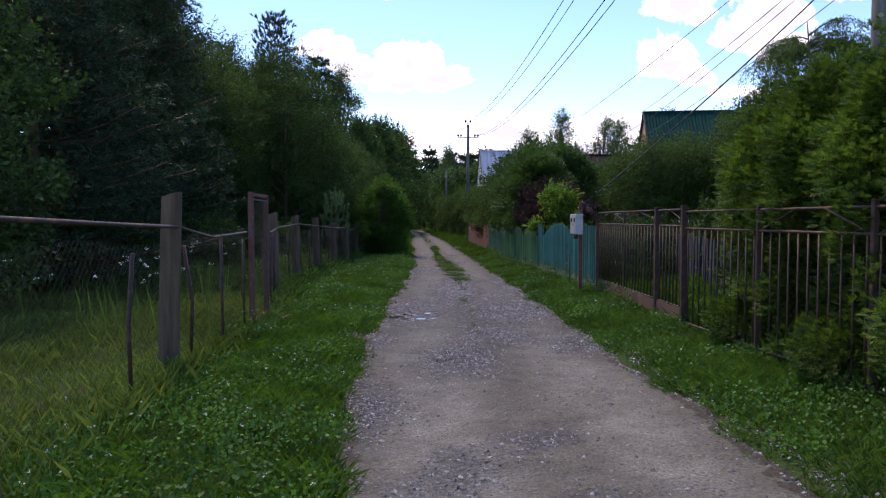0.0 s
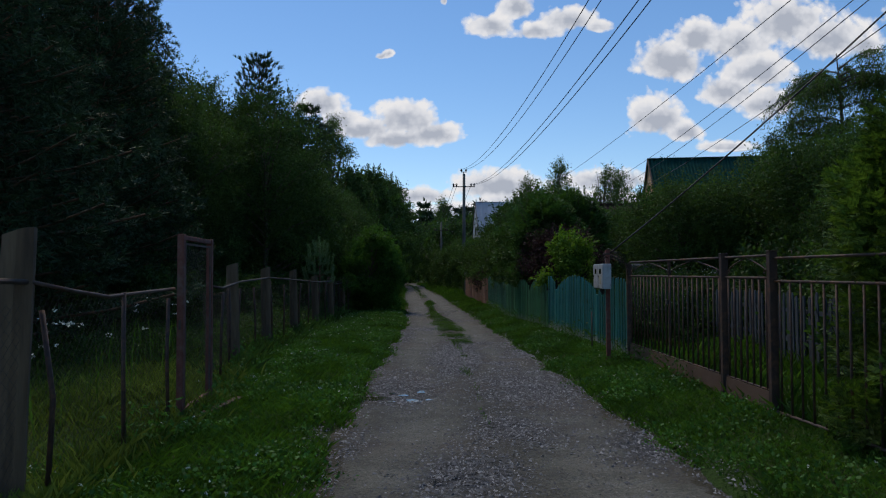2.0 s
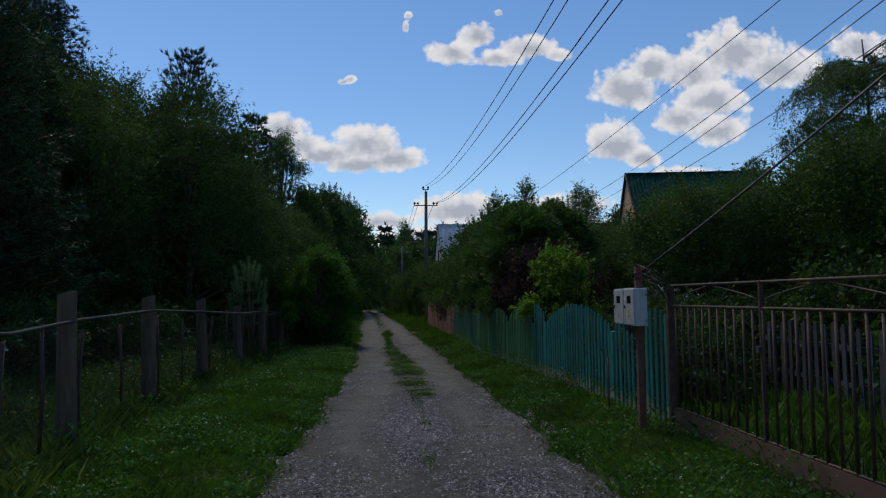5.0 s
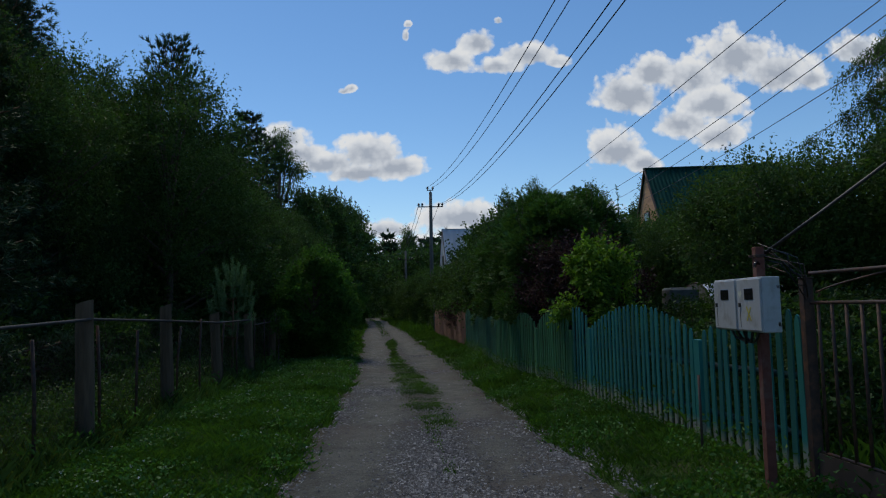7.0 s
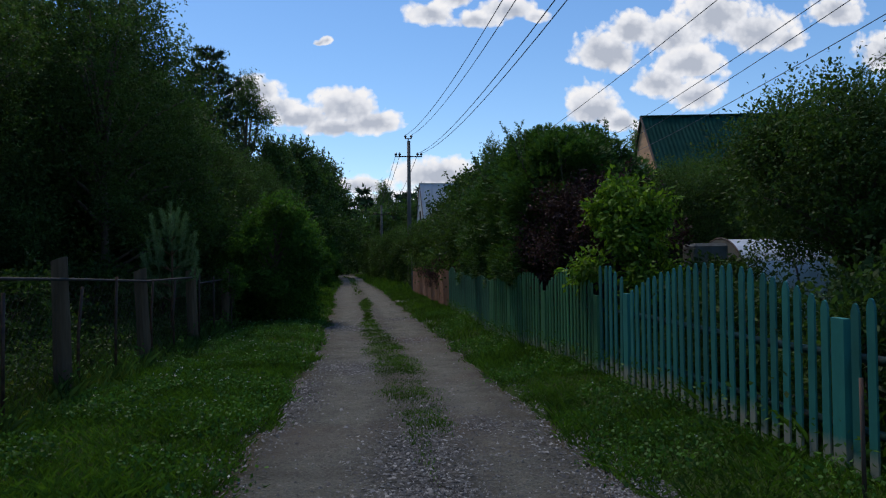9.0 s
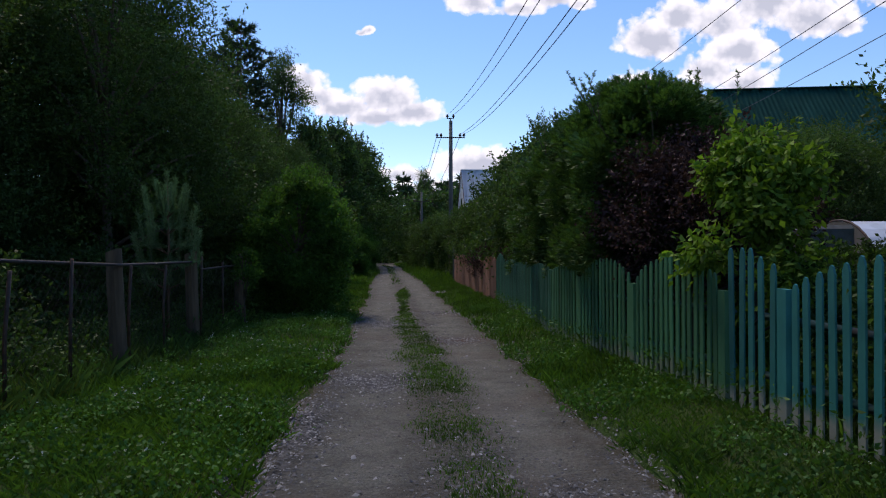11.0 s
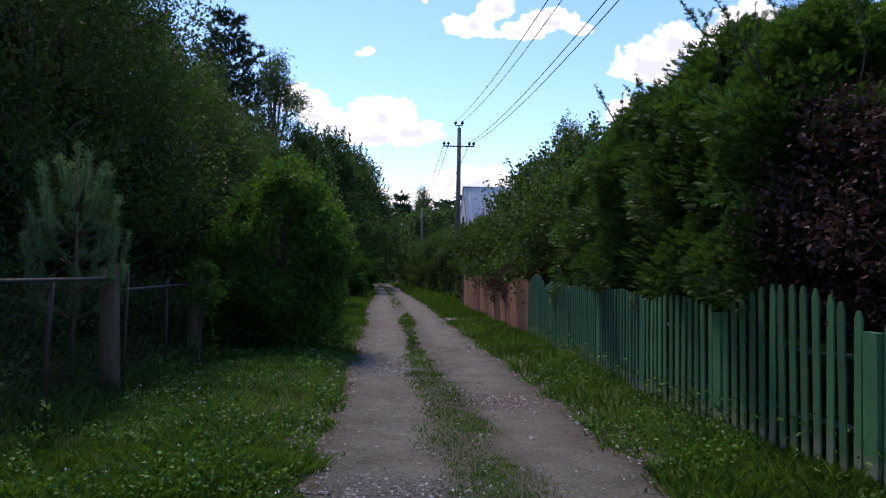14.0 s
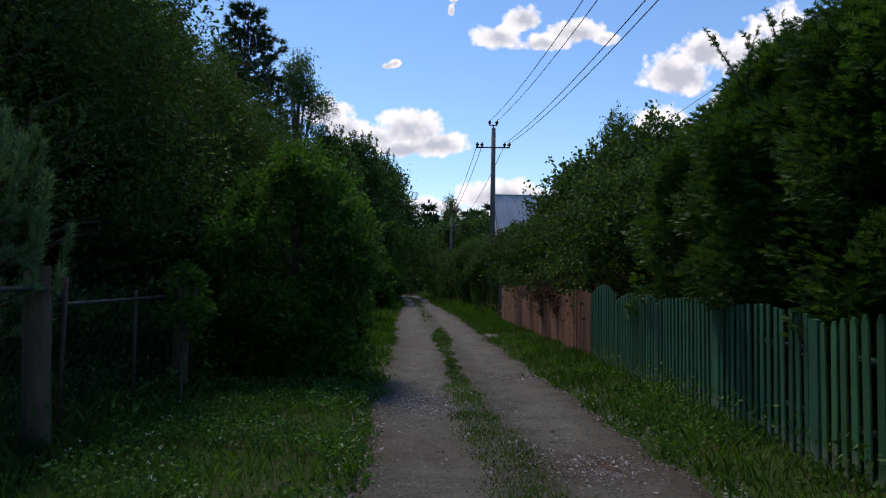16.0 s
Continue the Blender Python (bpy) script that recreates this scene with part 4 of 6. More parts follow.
def on_right(x, y, r):
    d = x - right_edge(y)
    return (d > -0.03 + r.normal(size=len(x)) * 0.08 + 0.7 * (vn(x, y, 0.35, 6) - 0.55)) & (x < fence_x(y) + 0.25)


def strip_mid(y):
    L, R = left_edge(y), right_edge(y)
    return L + (R - L) * np.interp(y, [10, 15, 18, 21, 23.3, 27, 30, 40, 60], [0.5, 0.52, 0.54, 0.547, 0.50, 0.46, 0.455, 0.5, 0.5])


def on_middle(x, y, r):
    w = np.interp(y, [9, 13, 18, 20, 24, 26, 30, 31.5, 34, 40, 60, 95], [0.0, 0.2, 0.25, 0.31, 0.33, 0.28, 0.22, 0.12, 0.10, 0.24, 0.25, 0.3])
    patch = np.clip(np.interp(y, [12, 17, 20], [0.0, 0.08, 0.75]) + np.interp(y, [12, 18, 20], [0.3, 0.4, 1.0]) * np.clip((vn(x, y, 0.45, 2) - 0.42) * 3.2, 0, 1), 0, 1)
    return (abs(x - strip_mid(y)) < w * patch * (1 + 0.3 * r.normal(size=len(x)))) & (r.uniform(size=len(x)) < patch)


def in_meadow(x, y, r):
    return (x < left_fence_x(y) + 0.25) & (r.uniform(size=len(x)) < 0.3 + 0.7 * np.clip((vn(x, y, 1.3, 8) - 0.3) * 2.5, 0, 1))


def in_yard(x, y, r):
    return x > fence_x(y)


blades("verge_grass", 250000, (-5.2, 1.2), (0.6, 24), on_left, 0.035, 0.12, 0.008, M_GRASS, 61, lean=0.6, dens=1.15)
blades("verge_grass", 60000, (-6.5, 0.0), (22, 48), on_left, 0.05, 0.15, 0.015, M_GRASS, 62)
blades("verge_grass", 20000, (-10, -2.5), (45, 98), on_left, 0.1, 0.28, 0.05, M_GRASS, 63)
blades("verge_grass", 210000, (0.0, 4.8), (1.5, 24), on_right, 0.03, 0.10, 0.008, M_GRASS, 64, lean=0.6, dens=1.1)
blades("verge_grass", 50000, (-2.0, 2.2), (22, 50), on_right, 0.05, 0.15, 0.015, M_GRASS, 65)
blades("verge_grass", 20000, (-8, 0), (48, 98), on_right, 0.1, 0.35, 0.05, M_GRASS, 66)
blades("road_grass", 520000, (-2.6, 1.2), (9, 46), on_middle, 0.02, 0.05, 0.009, M_GRASS, 67, zfun=road_z)
blades("road_grass", 12000, (-9, -1), (46, 96), on_middle, 0.05, 0.14, 0.04, M_GRASS, 68, zfun=road_z)
blades("meadow_grass", 170000, (-10, -1.5), (1.5, 22), in_meadow, 0.08, 0.24, 0.006, M_MEADOW, 69, lean=0.4)
blades("meadow_grass", 40000, (-10, -3.0), (14, 34), in_meadow, 0.12, 0.4, 0.010, M_LEAF, 70, lean=0.4)
blades("fence_weeds", 12000, (-5.2, -1.5), (2, 13), lambda x, y, r: abs(x - left_fence_x(y)) < 0.3 + 0.15 * r.normal(size=len(x)), 0.08, 0.26, 0.007, M_MEADOW, 71, lean=0.4)
blades("fence_weeds", 14000, (-5.4, -3), (13, 31), lambda x, y, r: abs(x - left_fence_x(y)) < 0.3 + 0.15 * r.normal(size=len(x)), 0.10, 0.32, 0.008, M_LEAF, 73, lean=0.4)
blades("yard_grass", 60000, (1.0, 9), (6, 40), in_yard, 0.08, 0.3, 0.02, M_GRASS, 72)


def small_leaves(name, n, xr, yr, keep, zmin, zmax, size, mat, seed, zfun=ground_z, aspect=0.8):
    r = np.random.default_rng(seed)
    x, y = r.uniform(*xr, n), r.uniform(*yr, n)
    ok = keep(x, y, r)
    x, y = x[ok], y[ok]
    P = np.stack([x, y, zfun(x, y) + r.uniform(zmin, zmax, len(x))], 1)
    out = np.zeros_like(P)
    return mesh_part(name, quads_mesh(name, leaf_quads(P, size, r, aspect, -0.1, out), mat), kind="stuff")


small_leaves("underwood_weeds", 60000, (-7.5, -3.9), (14, 34), lambda x, y, r: (x < left_fence_x(y) - 0.05) & (vn(x, y, 0.8, 15) > 0.42), 0.02, 0.55, 0.055, M_LEAF, 85, aspect=0.5)


def clumps(f, scale=1.3, cut=0.1):
    return lambda x, y, r: f(x, y, r) & (vn(x, y, 0.9 / scale, 9) > 0.5 + cut * 0.6)


small_leaves("clover", 170000, (-5.2, 1.2), (0.8, 30), clumps(on_left, 1.3, -0.1), 0.02, 0.12, 0.036, M_CLOVER, 81)
small_leaves("clover", 110000, (0, 4.6), (1.5, 32), clumps(on_right, 1.1, 0.0), 0.02, 0.11, 0.036, M_CLOVER, 82)
small_leaves("weeds", 18000, (0.6, 3.4), (12, 33), lambda x, y, r: abs(x - fence_x(y) + 0.12) < 0.16 + 0.05 * r.normal(size=len(x)), 0.02, 0.34, 0.055, M_CLOVER, 83, aspect=0.4)
small_leaves("weeds", 16000, (-5, -2), (7, 30), clumps(lambda x, y, r: abs(x - left_fence_x(y) - 0.15) < 0.3, 1.7, 0.15), 0.02, 0.4, 0.07, M_CLOVER, 84, aspect=0.4)


def flowers(name, n, xr, yr, keep, zmin, zmax, size, seed, stem=True):
    """White flower heads, each a small faceted ball of petals on a stem."""
    r = np.random.default_rng(seed)
    x, y = r.uniform(*xr, n), r.uniform(*yr, n)
    ok = keep(x, y, r)
    x, y = x[ok], y[ok]
    z = ground_z(x, y) + r.uniform(zmin, zmax, len(x))
    P = np.repeat(np.stack([x, y, z], 1), 7, 0)
    P = P + r.normal(size=P.shape) * size * np.array([0.35, 0.35, 0.18])
    return mesh_part(name, quads_mesh(name, leaf_quads(P, size * 0.55, r, 0.9), M_FLOWER), kind="stuff")


flowers("clover_flowers", 1500, (-5.2, 1.0), (3, 30), clumps(on_left, 1.3, 0.05), 0.09, 0.15, 0.024, 91)
flowers("clover_flowers", 300, (0, 4.6), (6, 30), clumps(on_right, 1.1, 0.05), 0.09, 0.13, 0.02, 92)
flowers("umbel_flowers", 100, (-9, -2.4), (9, 17), lambda x, y, r: (x < left_fence_x(y) - 0.8) & (vn(x, y, 1.2, 12) > 0.42), 0.65, 1.2, 0.06, 93)
blades("umbel_stalks", 500, (-9, -2.4), (9, 17), lambda x, y, r: (x < left_fence_x(y) - 0.8) & (vn(x, y, 1.2, 12) > 0.42), 0.6, 1.0, 0.006, M_GRASS, 94, lean=0.08)

# ---- loose stones on the road ----


def stones(name, n, seed, yr, dense, smin, smax):
    r = np.random.default_rng(seed)
    y = r.uniform(*yr, n)
    u = r.uniform(-0.07, 1.07, n)
    x = left_edge(y) + u * (right_edge(y) - left_edge(y))
    ok = dense(x, y, u, r)
    x, y, u = x[ok], y[ok], u[ok]
    z = np.maximum(road_z(x, y), np.where((u < 0) | (u > 1), ground_z(x, y), -1))
    n = len(x)
    s = smin + (smax - smin) * r.uniform(0, 1, n) ** 2.2
    base = np.array([[1, 0, -0.3], [0, 1, -0.3], [-1, 0, -0.3], [0, -1, -0.3], [0, 0, 1]], float)
    V = base[None] * (1 + 0.3 * r.normal(size=(n, 5, 1))) * np.stack([s, s * r.uniform(0.5, 0.95, n), s * r.uniform(0.3, 0.6, n)], 1)[:, None] * 0.5
    V = V + r.normal(size=V.shape) * s[:, None, None] * 0.12
    a = r.uniform(0, 6.28, n)
    c, q = np.cos(a)[:, None], np.sin(a)[:, None]
    X = V[..., 0] * c - V[..., 1] * q + x[:, None]
    Y = V[..., 0] * q + V[..., 1] * c + y[:, None]
    Z = V[..., 2] + (z + s * 0.1)[:, None]
    F = np.array([[0, 1, 4], [1, 2, 4], [2, 3, 4], [3, 0, 4]])
    faces = (np.arange(n)[:, None, None] * 5 + F[None]).reshape(-1, 3)
    return mesh_part(name, from_arrays(name, np.stack([X, Y, Z], -1).reshape(-1, 3), faces, M_STONE), kind="stuff")


def patches(x, y, u, r):
    """Where coarse gravel lies: broken patches and the middle of the road."""
    p = np.maximum(coarse(x, y), 0.035)
    p = np.maximum(p, 0.28 * (u < 0.07) + 0.25 * (u > 0.94))
    return r.uniform(size=len(x)) < p


stones("gravel", 170000, 101, (2.0, 17), patches, 0.010, 0.04)
stones("gravel", 130000, 102, (15, 32), patches, 0.010, 0.04)
stones("gravel", 16000, 103, (31, 60), patches, 0.02, 0.06)
stones("loose_stones", 260, 104, (3, 34), lambda x, y, u, r: u > 0, 0.035, 0.07)

# puddle among the stones
for k, (px, py, sx, sy) in enumerate(((-1.07, 11.9, 0.17, 0.17), (-0.55, 11.85, 0.10, 0.12), (-0.36, 11.9, 0.05, 0.05), (-0.5, 12.4, 0.05, 0.08), (-0.72, 12.2, 0.07, 0.06), (-0.82, 11.7, 0.06, 0.05), (-0.9, 12.35, 0.05, 0.05))):
    a = np.linspace(0, 2 * np.pi, 40, endpoint=False)
    rr = 1 + 0.22 * np.sin(a * 3 + k) + 0.14 * np.sin(a * 7 + 2 * k)
    lev = float(road_z(np.array(px), np.array(py))) + 0.011
    v = np.vstack([[px, py, lev], np.stack([px + sx * rr * np.cos(a), py + sy * rr * np.sin(a), lev + 0 * a], 1)])
    f = [(0, 1 + i, 1 + (i + 1) % 40) for i in range(40)]
    mesh_part("puddle", from_arrays("puddle", v, f, M_WATER), kind="structure")

# ---- picket fence ----


def picket_mesh(name, w, t, mat, point=True):
    """A board 1 m high with a blunt pointed head and eased edges."""
    bm = bmesh.new()
    out = [(-w / 2, 0), (w / 2, 0), (w / 2, 0.95), (w * 0.22, 0.992), (0, 1.0), (-w * 0.22, 0.992), (-w / 2, 0.95)] if point else [(-w / 2, 0), (w / 2, 0), (w / 2, 1.0), (-w / 2, 0.996)]
    fr = [bm.verts.new((x, -t / 2, z)) for x, z in out]
    bk = [bm.verts.new((x, t / 2, z)) for x, z in out]
    bm.faces.new(fr)
    bm.faces.new(bk[::-1])
    for i in range(len(out)):
        j = (i + 1) % len(out)
        bm.faces.new((fr[j], fr[i], bk[i], bk[j]))
    bm.normal_update()
    me = bpy.data.meshes.new(name)
    bm.to_mesh(me)
    bm.free()
    me.materials.append(mat)
    return me


def along(y):
    """The angle of the right fence line at y."""
    return math.atan2(0.4, float(fence_x(y + 0.2) - fence_x(y - 0.2)))


def fence_piece(name, me, parent, y, height, lift=0.0, push=0.0, roll=0.0, fx=None):
    ob = new(name, me)
    ob.parent = parent
    x = float((fx or fence_x)(y))
    a = along(y)
    ob.matrix_basis = Matrix.Translation((x + push * math.sin(a), y - push * math.cos(a), float(ground_z(x, y)) - 0.02 + lift)) @ Euler((0, 0, a)).to_matrix().to_4x4() @ Euler((0, roll, 0)).to_matrix().to_4x4() @ Matrix.Diagonal((1, 1, height, 1))
    return ob


def picket_fence(label, mat, nodes, seed, width=0.068, gap=0.1375, blunt=False):
    """Boards whose heads rise and fall in arches between flat-topped posts."""
    r = random.Random(seed)
    t = thing("picket_fence", label=label, category="fence", group="painted picket fences")
    board, post = picket_mesh("picket", width, 0.016, mat, not blunt), picket_mesh("fence_post", 0.115, 0.06, mat, False)
    for (y0, y1, lo, hi, c0, c1) in nodes:
        n = max(2, round((y1 - y0) / gap))
        for i in range(n):
            f = (i + 0.5) / n
            g = c0 + (c1 - c0) * f
            top = lo + (hi - lo) * math.sin(math.pi * g) ** 0.75
            y = y0 + (y1 - y0) * f
            if i == 0 and c0 == 0:
                fence_piece("fence_post", post, t, y, lo - 0.02 - float(ground_z(float(fence_x(y)), y)) + 0.02)
            else:
                fence_piece("picket", board, t, y, top - float(ground_z(float(fence_x(y)), y)) + 0.02 + r.uniform(-0.014, 0.014), push=-0.01, roll=r.uniform(-0.018, 0.018))
    y0, y1 = nodes[0][0], nodes[-1][1]
    for z in (0.45, 0.92):
        pts = [(float(fence_x(y)) + 0.055, y, z + 0.02 * math.sin(y)) for y in np.arange(y0, y1 + 0.01, 0.6)]
        tube("rail", pts, 0.032, M_RAILWOOD, t, 4)
    return t


teal = picket_fence("teal painted picket fence with wavy top, paint worn at the feet", M_TEAL,
                    [(14.95, 16.6, 1.2, 1.5, 0.25, 1), (16.6, 19.9, 1.18, 1.52, 0, 1), (19.9, 20.78, 1.2, 1.5, 0, 0.62)], 1)
picket_fence("green painted picket fence with wavy top below overhanging shrubs", M_GREEN,
                      [(20.8, 22.72, 1.14, 1.45, 0, 1), (22.72, 24.42, 1.12, 1.38, 0, 1), (24.42, 25.95, 1.14, 1.24, 0, 1)], 2, 0.062, 0.122)
picket_fence("sea green wooden picket fence half covered by thuja branches", M_SEAGREEN,
                        [(25.95, 27.7, 1.2, 1.26, 0, 1), (27.7, 29.5, 1.22, 1.28, 0, 1), (29.5, 31.4, 1.22, 1.3, 0, 1), (31.4, 33.2, 1.2, 1.42, 0, 1)], 3, 0.056, 0.115, True)

salmon = thing("board_fence", label="old salmon-painted board fence, weathered and patched, at the lane's side", category="fence")
b_board = picket_mesh("board", 0.118, 0.022, M_SALMON, False)
rb = random.Random(4)
for i in range(108):
    y = 33.3 + i * 0.125
    x = float(fence_x(y))
    if y > 45.6 and y < 47.2:
        continue
    dip = 0.12 if 35.2 < y < 36.2 else 0
    fence_piece("board", b_board, salmon, y, 1.17 - dip + 0.006 * (y - 33) + rb.uniform(-0.03, 0.03), push=rb.uniform(-0.008, 0.008), roll=rb.uniform(-0.015, 0.015))
for z in (0.43, 1.08):
    tube("rail", [(float(fence_x(y)) + 0.05, y, z) for y in np.arange(33.3, 46.4, 0.8)], 0.035, M_SALMON, salmon, 4)
wp = thing("gate_post", (-0.5, 46.3, 0.12), label="pale weathered gate post at the end of the board fence", category="post")
bm = bmesh.new()
box(bm, (-0.09, -0.09, -0.1), (0.09, 0.09, 1.55), 0.012)
part("post", bm, M_CONCRETE, wp)
bm = bmesh.new()
box(bm, (-0.12, -0.12, 1.55), (0.12, 0.12, 1.6), 0.008)
part("cap", bm, M_CONCRETE, wp)
slab = thing("concrete_slab", (-0.80, 39.4, 0.0), 0.15, label="flat concrete slab in the grass beside the lane", category="slab")
bm = bmesh.new()
box(bm, (-0.3, -0.55, -0.05), (0.3, 0.55, 0.05), 0.015)
part("slab", bm, M_CONCRETE, slab)

# ---- meter boxes on their post ----
mp = thing("meter_post", (2.5, 14.93, 0.12), label="red-brown square iron post that carries the meter boxes", category="post")
bm = bmesh.new()
box(bm, (-0.035, -0.035, -0.15), (0.035, 0.035, 1.86), 0.004)
part("post", bm, M_REDIRON, mp)
bm = bmesh.new()
box(bm, (-0.03, -0.33, 1.24), (-0.005, 0.55, 1.275), 0.003)
box(bm, (-0.03, -0.33, 1.52), (-0.005, 0.55, 1.55), 0.003)
part("bracket", bm, M_RUST, mp)
bm = bmesh.new()
box(bm, (-0.043, -0.043, 1.775), (0.043, 0.043, 1.80), 0.004)
box(bm, (-0.075, -0.012, 1.778), (-0.04, 0.012, 1.797), 0.003)
part("clamp", bm, M_RUST, mp, "rusty clamp round the post")
tube("insulator", [(0, -0.02, 1.72), (-0.05, -0.06, 1.74), (-0.07, -0.08, 1.7)], 0.012, M_CERAMIC, mp)


def meter_box(y0, y1, marks, label):
    t = thing("meter_box", (2.35, y0, 1.315), label=label, category="meter box", group="pair of electricity meter boxes")
    w = y1 - y0
    bm = bmesh.new()
    box(bm, (0.012, 0, 0), (0.15, w, 0.42), 0.006)
    part("body", bm, M_BOX, t)
    bm = bmesh.new()
    box(bm, (0, 0.012, 0.012), (0.0125, w - 0.012, 0.408), 0.004)
    door = part("door", bm, M_BOX, t)
    bm = bmesh.new()
    box(bm, (-0.004, w * 0.30, 0.25), (0.002, w * 0.65, 0.335), 0.002)
    part("window", bm, M_GLASSDARK, door, "small dark glass pane")
    bm = bmesh.new()
    box(bm, (-0.012, w * 0.82, 0.19), (0.002, w * 0.88, 0.225), 0.003)
    part("lock", bm, M_IRON, door, "small dark lock")
    bm = bmesh.new()
    box(bm, (-0.0015, w * 0.842, 0.03), (0.001, w * 0.858, 0.188))
    part("rust_run", bm, M_RUST, door, "thin rust run below the lock")
    bm = bmesh.new()
    vs = [bm.verts.new((-0.002, w * 0.47 + a, 0.222 + b)) for a, b in ((-0.012, 0), (0.012, 0), (0, 0.024))]
    bm.faces.new(vs)
    part("sticker", bm, M_FLOWER, door, "small white triangular sticker")
    bm = bmesh.new()
    c, q = w * (0.83 if marks else 0.80), (0.034 if marks else 0.014)
    vs = [bm.verts.new((-0.002, c + q * a, 0.295 + q * b)) for a, b in ((0, -1.1), (1, 0.15), (0.65, 0.8), (0.05, 0.45), (-0.6, 0.8), (-1, 0.1))]
    bm.faces.new(vs)
    part("sticker", bm, M_FLOWER, door, "torn pale sticker")
    if marks:
        for s in (-1, 1):
            bm = bmesh.new()
            box(bm, (-0.002, -0.008, -0.065), (0.001, 0.008, 0.065), 0, Matrix.Translation((0, w * 0.5, 0.14)) @ Euler((s * 0.6, 0, 0)).to_matrix().to_4x4())
            part("chalk_stroke", bm, M_YELLOW, door, "yellow chalk stroke of a cross")
    return t


meter_box(14.6, 15.03, True, "grey steel meter box with a yellow chalk cross on its door")
meter_box(15.05, 15.5, False, "grey steel meter box with a small dark window")
tangle = thing("cable_tangle", label="thin cables tangled round the top of the meter post", category="cable")
for k in range(8):
    q = random.Random(k)
    tube("cable", [(2.5, 14.93, 1.80 + 0.03 * k), (2.6 + q.uniform(0, 0.12), 14.85 + q.uniform(-0.15, 0.1), 1.86 + q.uniform(-0.1, 0.12)), (2.66 + q.uniform(0, 0.1), 14.75 + q.uniform(-0.15, 0.15), 1.78 + q.uniform(-0.12, 0.12)), (2.86, 14.9, 1.74 - 0.03 * k)], 0.005, M_BLACK if k % 2 else M_PIPE, tangle, 5)
loops = thing("cable_loop", (0, 0, 0), label="black cables looped below the meter boxes", category="cable")
for k in range(3):
    tube("cable", [(2.42, 14.8 + 0.12 * k, 1.33), (2.42, 14.86 + 0.1 * k, 1.25 - 0.02 * k), (2.44, 14.97 + 0.05 * k, 1.225), (2.44, 15.08 + 0.1 * k, 1.25), (2.44, 15.16 + 0.12 * k, 1.33)], 0.011, M_BLACK, loops)
rod = thing("steel_rod", (2.42, 16.15, 0.1), label="thin grey steel rod in the grass before the picket fence", category="rod")
tube("rod", [(0, 0, -0.1), (0, 0.01, 0.75)], 0.013, M_PIPE, rod)

# ---- iron gate and iron fence ----


def gate_x(y):
    return float(np.interp(y, Y_F, X_F))


def scroll(y0, y1, z0, z1):
    """A flat bar that slants from rail to rail and curls at both ends, along the fence line."""
    pts = []
    for k in range(22):
        a = 1.5 * math.pi * (1 - k / 21) ** 0.8 * 1.25
        rr = 0.035 * (0.35 + 0.65 * k / 21)
        pts.append((y0 + 0.06 + rr * math.sin(a) * -1, z0 + 0.06 - rr * math.cos(a)))
    pts = pts[:16]
    s, e = pts[-1], (y1, z1)
    for k in range(1, 9):
        f = k / 8
        pts.append((s[0] + (e[0] - s[0]) * f, s[1] + (e[1] - s[1]) * (f ** 0.75)))
    return [(gate_x(y), y, z) for y, z in pts]


def gate_leaf(label, y0, y1, bars, mids=(), plate=(0.12, 0.38), top=1.76, second=1.53):
    t = thing("iron_gate_leaf", label=label, category="gate", group="iron gate leaves")
    for z in (top, second):
        tube("rail", [(gate_x(y), y, z) for y in np.linspace(y0, y1, 5)], 0.016, M_RUST, t, 6)
    bm = bmesh.new()
    n = 6
    for i in range(n):
        a, b = y0 + (y1 - y0) * i / n, y0 + (y1 - y0) * (i + 1) / n
        vs = [bm.verts.new(p) for p in ((gate_x(a) - 0.012, a, plate[0]), (gate_x(b) - 0.012, b, plate[0]), (gate_x(b) - 0.012, b, plate[1]), (gate_x(a) - 0.012, a, plate[1]))]
        bm.faces.new(vs)
    bmesh.ops.remove_doubles(bm, verts=bm.verts, dist=0.001)
    bmesh.ops.solidify(bm, geom=bm.faces[:], thickness=0.006)
    part("kick_plate", bm, M_GATEPLATE, t, "brown painted sheet steel plate")
    tube("lower_rail", [(gate_x(y), y, plate[1] + 0.01) for y in np.linspace(y0, y1, 5)], 0.012, M_RUST, t, 6)
    bar = mesh_lists("bar", [tube_arrays([(0, 0, plate[1]), (0, 0, second)], 0.0125, 6)], M_RUST)
    for i in range(bars):
        y = y0 + (y1 - y0) * (i + 0.5) / bars
        b = mesh_part("bar", bar, t)
        b.location = (gate_x(y), y, 0)
    for y in mids:
        bm = bmesh.new()
        box(bm, (gate_x(y) - 0.018, y - 0.018, plate[1]), (gate_x(y) + 0.018, y + 0.018, top + 0.01), 0.003)
        part("stile", bm, M_RUST, t)
        bm = bmesh.new()
        box(bm, (gate_x(y) - 0.05, y - 0.03, 1.14), (gate_x(y) - 0.02, y + 0.035, 1.2), 0.004)
        part("latch", bm, M_IRON, t, "dark iron latch case")
    edges = [y0, *mids, y1]
    for a, b in zip(edges, edges[1:]):
        m = (a + b) / 2
        for s in (scroll(a + 0.03, m - 0.04, second, top - 0.02), [(gate_x(2 * m - y), 2 * m - y, z) for _, y, z in scroll(a + 0.03, m - 0.04, second, top - 0.02)]):
            tube("scroll", s, 0.008, M_RUST, t, 5)
    return t


